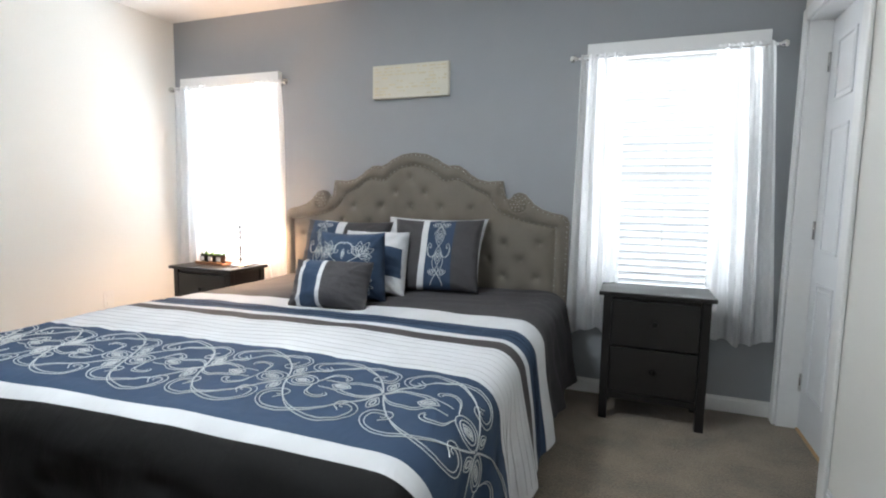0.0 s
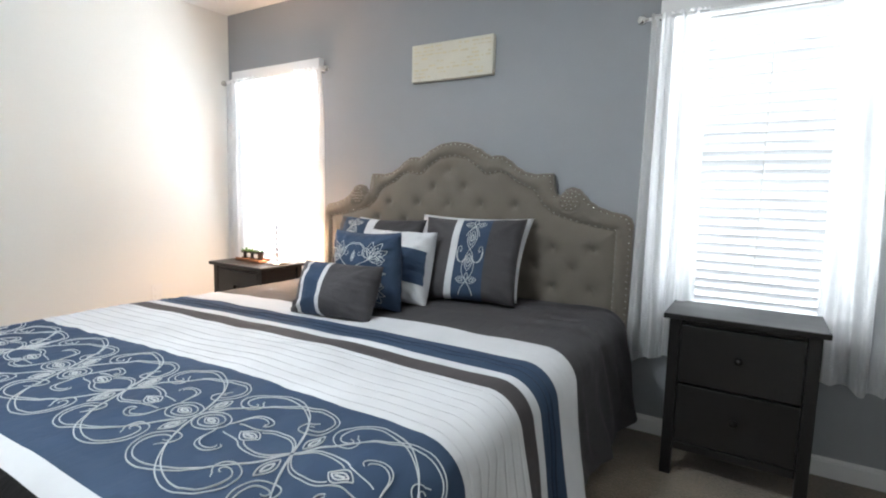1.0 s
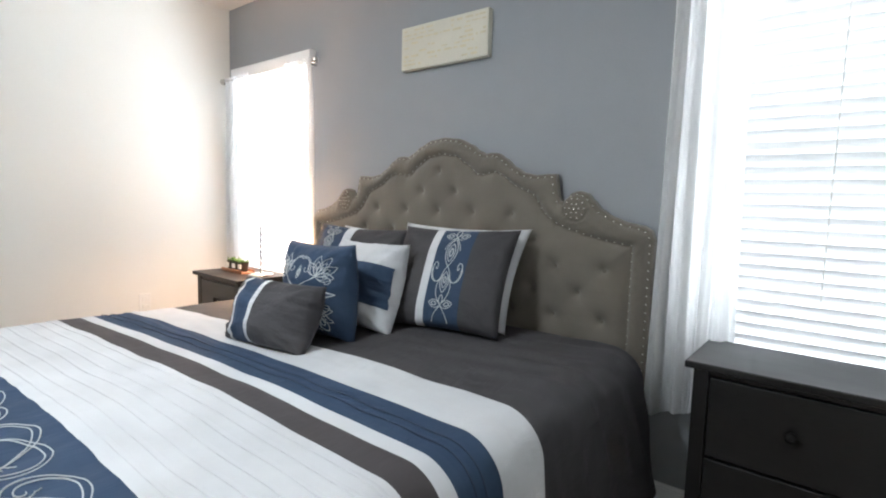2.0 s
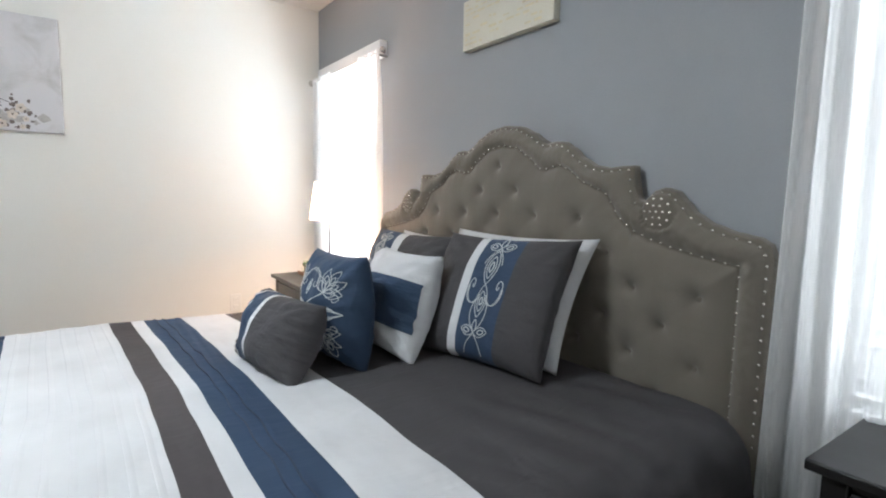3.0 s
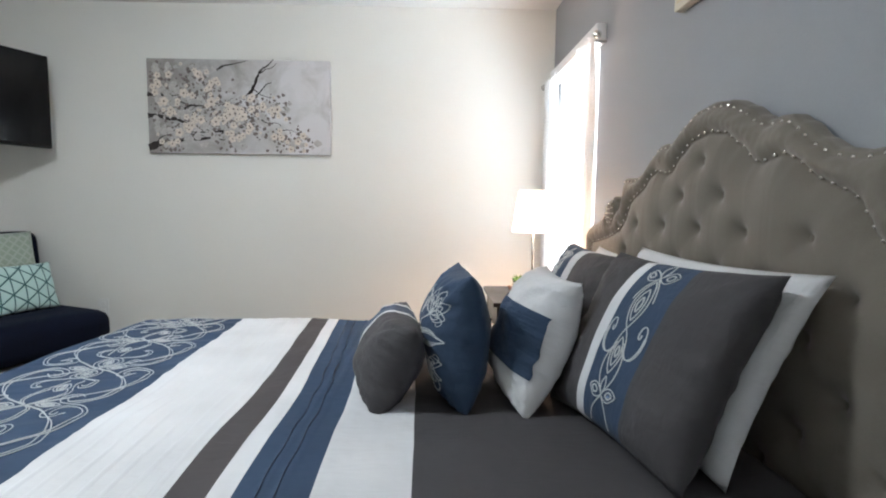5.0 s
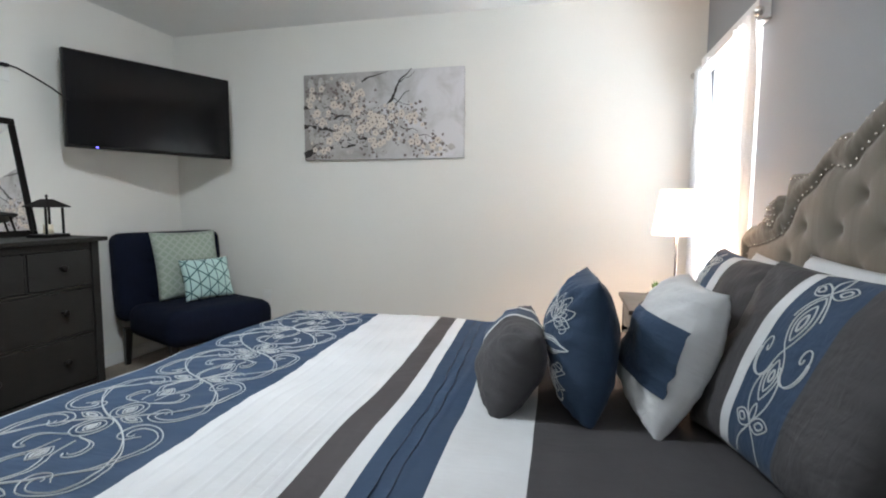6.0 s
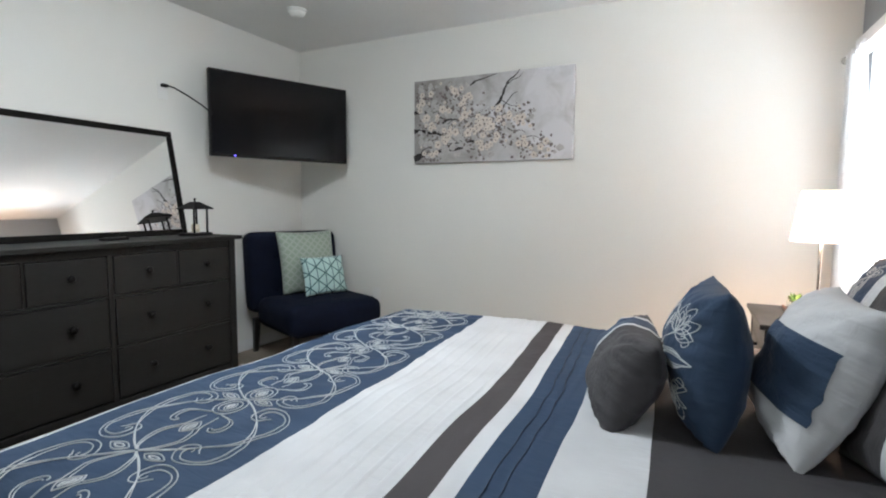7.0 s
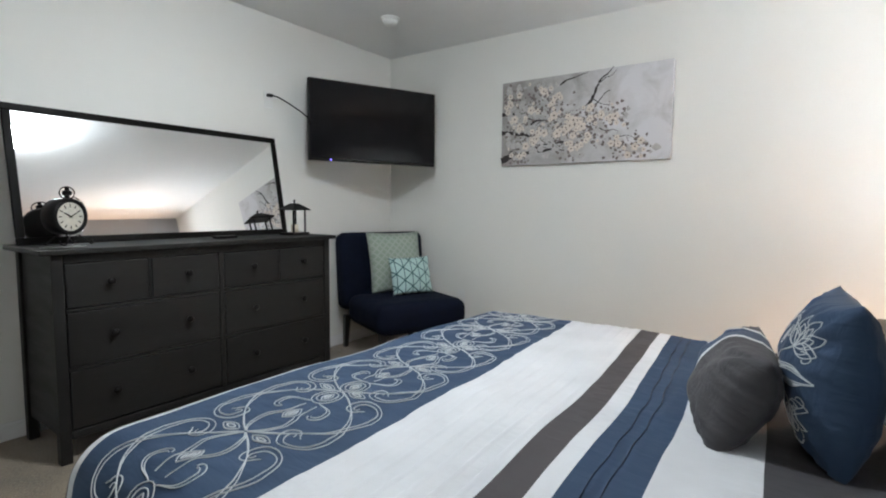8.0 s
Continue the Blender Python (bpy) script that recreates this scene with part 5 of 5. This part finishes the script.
def lantern():
    s = thing("lantern", "small black metal candle lantern with clear sides", "lantern", pose(-1.880, -0.285, DTOP, 0, 0, 12))
    part("base", block(-0.082, 0.082, -0.060, 0.060, 0, 0.018, 0.004, 2), BLACK, s)
    for sx in (-1, 1):
        for sy in (-1, 1):
            part("post", block(sx * 0.058 - 0.005, sx * 0.058 + 0.005, sy * 0.040 - 0.005, sy * 0.040 + 0.005, 0.0185, 0.165, 0.001, 1), BLACK, s)
    rm = bmesh.new()
    n = [(-0.088, -0.066), (0.088, -0.066), (0.088, 0.066), (-0.088, 0.066)]
    lo = [rm.verts.new((x, y, 0.166)) for x, y in n]
    md = [rm.verts.new((x, y, 0.172)) for x, y in n]
    hi = [rm.verts.new((x * 0.24, y * 0.28, 0.212)) for x, y in n]
    rm.faces.new(lo[::-1]), rm.faces.new(hi)
    for r0, r1 in ((lo, md), (md, hi)):
        for k in range(4):
            rm.faces.new((r0[k], r0[(k + 1) % 4], r1[(k + 1) % 4], r1[k]))
    part("roof", rm, BLACK, s, "hipped black roof")
    part("finial", lathe([(0.006, 0.212), (0.004, 0.222), (0.009, 0.229), (0.001, 0.238)], 12), BLACK, s)
    part("candle", lathe([(0.001, 0.0185), (0.024, 0.0185), (0.024, 0.070), (0.001, 0.072)], 18), mat("ivory_wax", (0.72, 0.66, 0.52), 0.5), s, "ivory pillar candle", True)


lantern()


def clock():
    s = thing("table_clock", "round black pocket-watch style clock on a stand", "clock", pose(-0.602, -0.315, DTOP, 0, 0, 202) @ Matrix.Scale(1.09, 4))
    for sx in (-1, 1):
        part("wire_foot", tube([(sx * 0.020, -0.030, 0.045), (sx * 0.045, -0.045, 0.020), (sx * 0.060, -0.050, 0.004), (sx * 0.075, -0.045, 0.010), (sx * 0.070, -0.035, 0.022)], 0.0035, 6), BLACK, s, "curled wire foot", True)
        part("wire_foot", tube([(sx * 0.020, 0.040, 0.045), (sx * 0.045, 0.050, 0.020), (sx * 0.060, 0.055, 0.004), (sx * 0.075, 0.050, 0.010)], 0.0035, 6), BLACK, s, "curled wire foot", True)
    face = pose(0, 0, 0.124, 90, 0, 0)
    part("case", lathe([(0.001, -0.068), (0.062, -0.068), (0.078, -0.054), (0.080, 0.012), (0.074, 0.020), (0.064, 0.020), (0.062, 0.012), (0.001, 0.0115)], 40, m=face), BLACK, s, smooth=True)
    part("dial", lathe([(0.001, 0.012), (0.0615, 0.012), (0.0615, 0.013), (0.001, 0.0132)], 40, m=face), mat("cream_dial", (0.62, 0.58, 0.50), 0.6, vary=0.15, scale=20), s, "aged cream dial")
    tk = bmesh.new()
    for k in range(12):
        a = k * math.pi / 6
        made = box(bmesh.new(), -0.002, 0.002, -0.0145, -0.0135, 0.040, 0.054)
        made.transform(Matrix.Translation((0, 0, 0.124)) @ Matrix.Rotation(a, 4, "Y"))
        me = bpy.data.meshes.new("tick")
        made.to_mesh(me)
        made.free()
        tk.from_mesh(me)
        bpy.data.meshes.remove(me)
    part("hour_marks", tk, BLACK, s)
    for ln, ang, wd in ((0.034, 300, 0.005), (0.048, 60, 0.0035)):
        hm = block(-wd / 2, wd / 2, -0.0160, -0.0148, -0.008, ln)
        hm.transform(Matrix.Translation((0, 0, 0.124)) @ Matrix.Rotation(radians(ang), 4, "Y"))
        part("pointer", hm, BLACK, s)
    part("crown", lathe([(0.010, 0.200), (0.010, 0.214), (0.018, 0.218), (0.018, 0.232), (0.008, 0.238), (0.009, 0.250), (0.001, 0.253)], 16), BLACK, s, smooth=False)
    part("bail", tube([(0.034 * math.cos(k * math.pi / 12), 0, 0.226 + 0.026 * math.sin(k * math.pi / 12)) for k in range(24)], 0.0028, 8, closed=True), BLACK, s, "wire ring handle", True)
    part("guard_wire", tube([(0.090 * math.cos(radians(a)), 0.0, 0.124 + 0.090 * math.sin(radians(a))) for a in range(-70, 80, 8)], 0.0025, 6), CHROME, s, smooth=True)


clock()

rc = thing("remote_control", "slim black remote control lying on the dresser", "remote control", pose(-1.36, -0.26, DTOP, 0, 0, 8))
part("remote_body", block(-0.075, 0.075, -0.020, 0.020, 0, 0.016, 0.006, 3), BLACK, rc)
bm = bmesh.new()
for k in range(10):
    box(bm, -0.062 + 0.012 * k, -0.055 + 0.012 * k, -0.010, 0.010, 0.0162, 0.0178)
part("buttons", bm, mat("grey_rubber", (0.10, 0.10, 0.10), 0.8), rc)
pp = part("paper_sheet", grid_mesh(10, 10, lambda a, b: Vector((-0.60 + 0.15 * a, -0.20 + 0.09 * b, DTOP + 0.001 + 0.008 * (a - 0.5) ** 2 + 0.006 * b * b))),
          mat("white_paper", (0.78, 0.78, 0.77), 0.7, vary=0.02), smooth=True)
pp.modifiers.new("thickness", "SOLIDIFY").thickness = 0.0006
tagged(pp, "white sheet of paper lying on the dresser", "paper")


# ---- chair in the corner ----
def soft_block(w, d, h, nx, ny, nz, radius, dents=(), depth=0.0):
    """A padded block with rounded edges and button dents on its front (-y to +y along d)."""
    bm = bmesh.new()
    box(bm, -w / 2, w / 2, -d / 2, d / 2, 0, h)
    bmesh.ops.subdivide_edges(bm, edges=bm.edges, cuts=14, use_grid_fill=True)
    for v in bm.verts:
        c = Vector((min(max(v.co.x, -w / 2 + radius), w / 2 - radius), min(max(v.co.y, -d / 2 + radius), d / 2 - radius), min(max(v.co.z, radius), h - radius)))
        q = v.co - c
        front = v.co.y > d / 2 - 1e-4
        if q.length > 1e-6:
            v.co = c + q.normalized() * min(radius, max(abs(q.x), abs(q.y), abs(q.z)))
        if front:
            for x, z in dents:
                v.co.y -= depth * math.exp(-((v.co.x - x) ** 2 + (v.co.z - z) ** 2) / 0.0025)
    return bm


CHAIR = pose(-2.70, -0.055, 0, 0, 0, -22)


def slipper_chair():
    s = thing("slipper_chair", "dark navy velvet armless chair in the corner", "chair", CHAIR)
    seat = soft_block(0.75, 0.64, 0.23, 10, 10, 6, 0.085)
    seat.transform(pose(-0.015, 0.09, 0.236))
    part("seat", seat, NAVY, s, "thick navy velvet seat", True)
    dents = [(x, z) for z, xs2 in ((0.16, (-0.16, 0, 0.16)), (0.29, (-0.08, 0.08)), (0.42, (-0.16, 0, 0.16))) for x in xs2]
    back = soft_block(0.76, 0.17, 0.62, 12, 4, 12, 0.065, dents, 0.04)
    back.transform(pose(0, -0.30, 0.325, 6, 0, 0))
    part("backrest", back, NAVY, s, "button-tufted navy backrest", True)
    for x, z in dents:
        c = pose(0, -0.30, 0.325, 6, 0, 0) @ Vector((x, 0.060, z))
        part("button", lathe([(0.001, -0.004), (0.012, -0.002), (0.012, 0.002), (0.001, 0.006)], 12, m=Matrix.Translation(c) @ pose(0, 0, 0, -90, 0, 0)), NAVY, s, smooth=True)
    for x in (-0.305, 0.305):
        for y, lean in ((-0.335, -0.03), (0.33, 0.0)):
            lm = bmesh.new()
            lo = [lm.verts.new((x + a * 0.016, y + lean + b * 0.016, 0)) for a, b in ((-1, -1), (1, -1), (1, 1), (-1, 1))]
            hi = [lm.verts.new((x + a * 0.024, y + b * 0.024, 0.27)) for a, b in ((-1, -1), (1, -1), (1, 1), (-1, 1))]
            lm.faces.new(lo[::-1]), lm.faces.new(hi)
            for k in range(4):
                lm.faces.new((lo[k], lo[(k + 1) % 4], hi[(k + 1) % 4], hi[k]))
            part("leg", lm, DARK_WOOD, s)


slipper_chair()


def chair_cushion(label, m, w, h, thick, material, seed):
    def f(a, b, sgn):
        x, y = 2 * a - 1, 2 * b - 1
        e = max((1 - x * x) * (1 - y * y), 0) ** 0.42
        k = 1 + 0.2 * noise.noise((a * 3 + seed, b * 3, 1))
        return Vector((x * w / 2 * (1 - 0.05 * (1 - y * y)), sgn * thick / 2 * e * k, (y * (1 - 0.05 * (1 - x * x)) + 1) * h / 2))
    bm = bmesh.new()
    grid_mesh(24, 24, lambda a, b: f(a, b, 1), lambda a, b: (a, b * h / w), bm)
    grid_mesh(24, 24, lambda a, b: f(1 - a, b, -1), lambda a, b: (1 - a, b * h / w), bm)
    bmesh.ops.remove_doubles(bm, verts=bm.verts, dist=0.0004)
    bmesh.ops.recalc_face_normals(bm, faces=bm.faces)
    c = part("throw_cushion", bm, material, None, smooth=True)
    c.matrix_world = m
    tagged(c, label, "cushion", "cushions on the chair")


chair_cushion("sage green trellis-patterned cushion leaning on the chair back", CHAIR @ pose(-0.060, -0.120, 0.462, 14, 0, 0), 0.48, 0.50, 0.14, SAGE, 1)
chair_cushion("aqua cushion with dark geometric lines on the chair", CHAIR @ pose(-0.105, 0.045, 0.466, 16, 0, 2), 0.37, 0.30, 0.11, TEAL, 2)
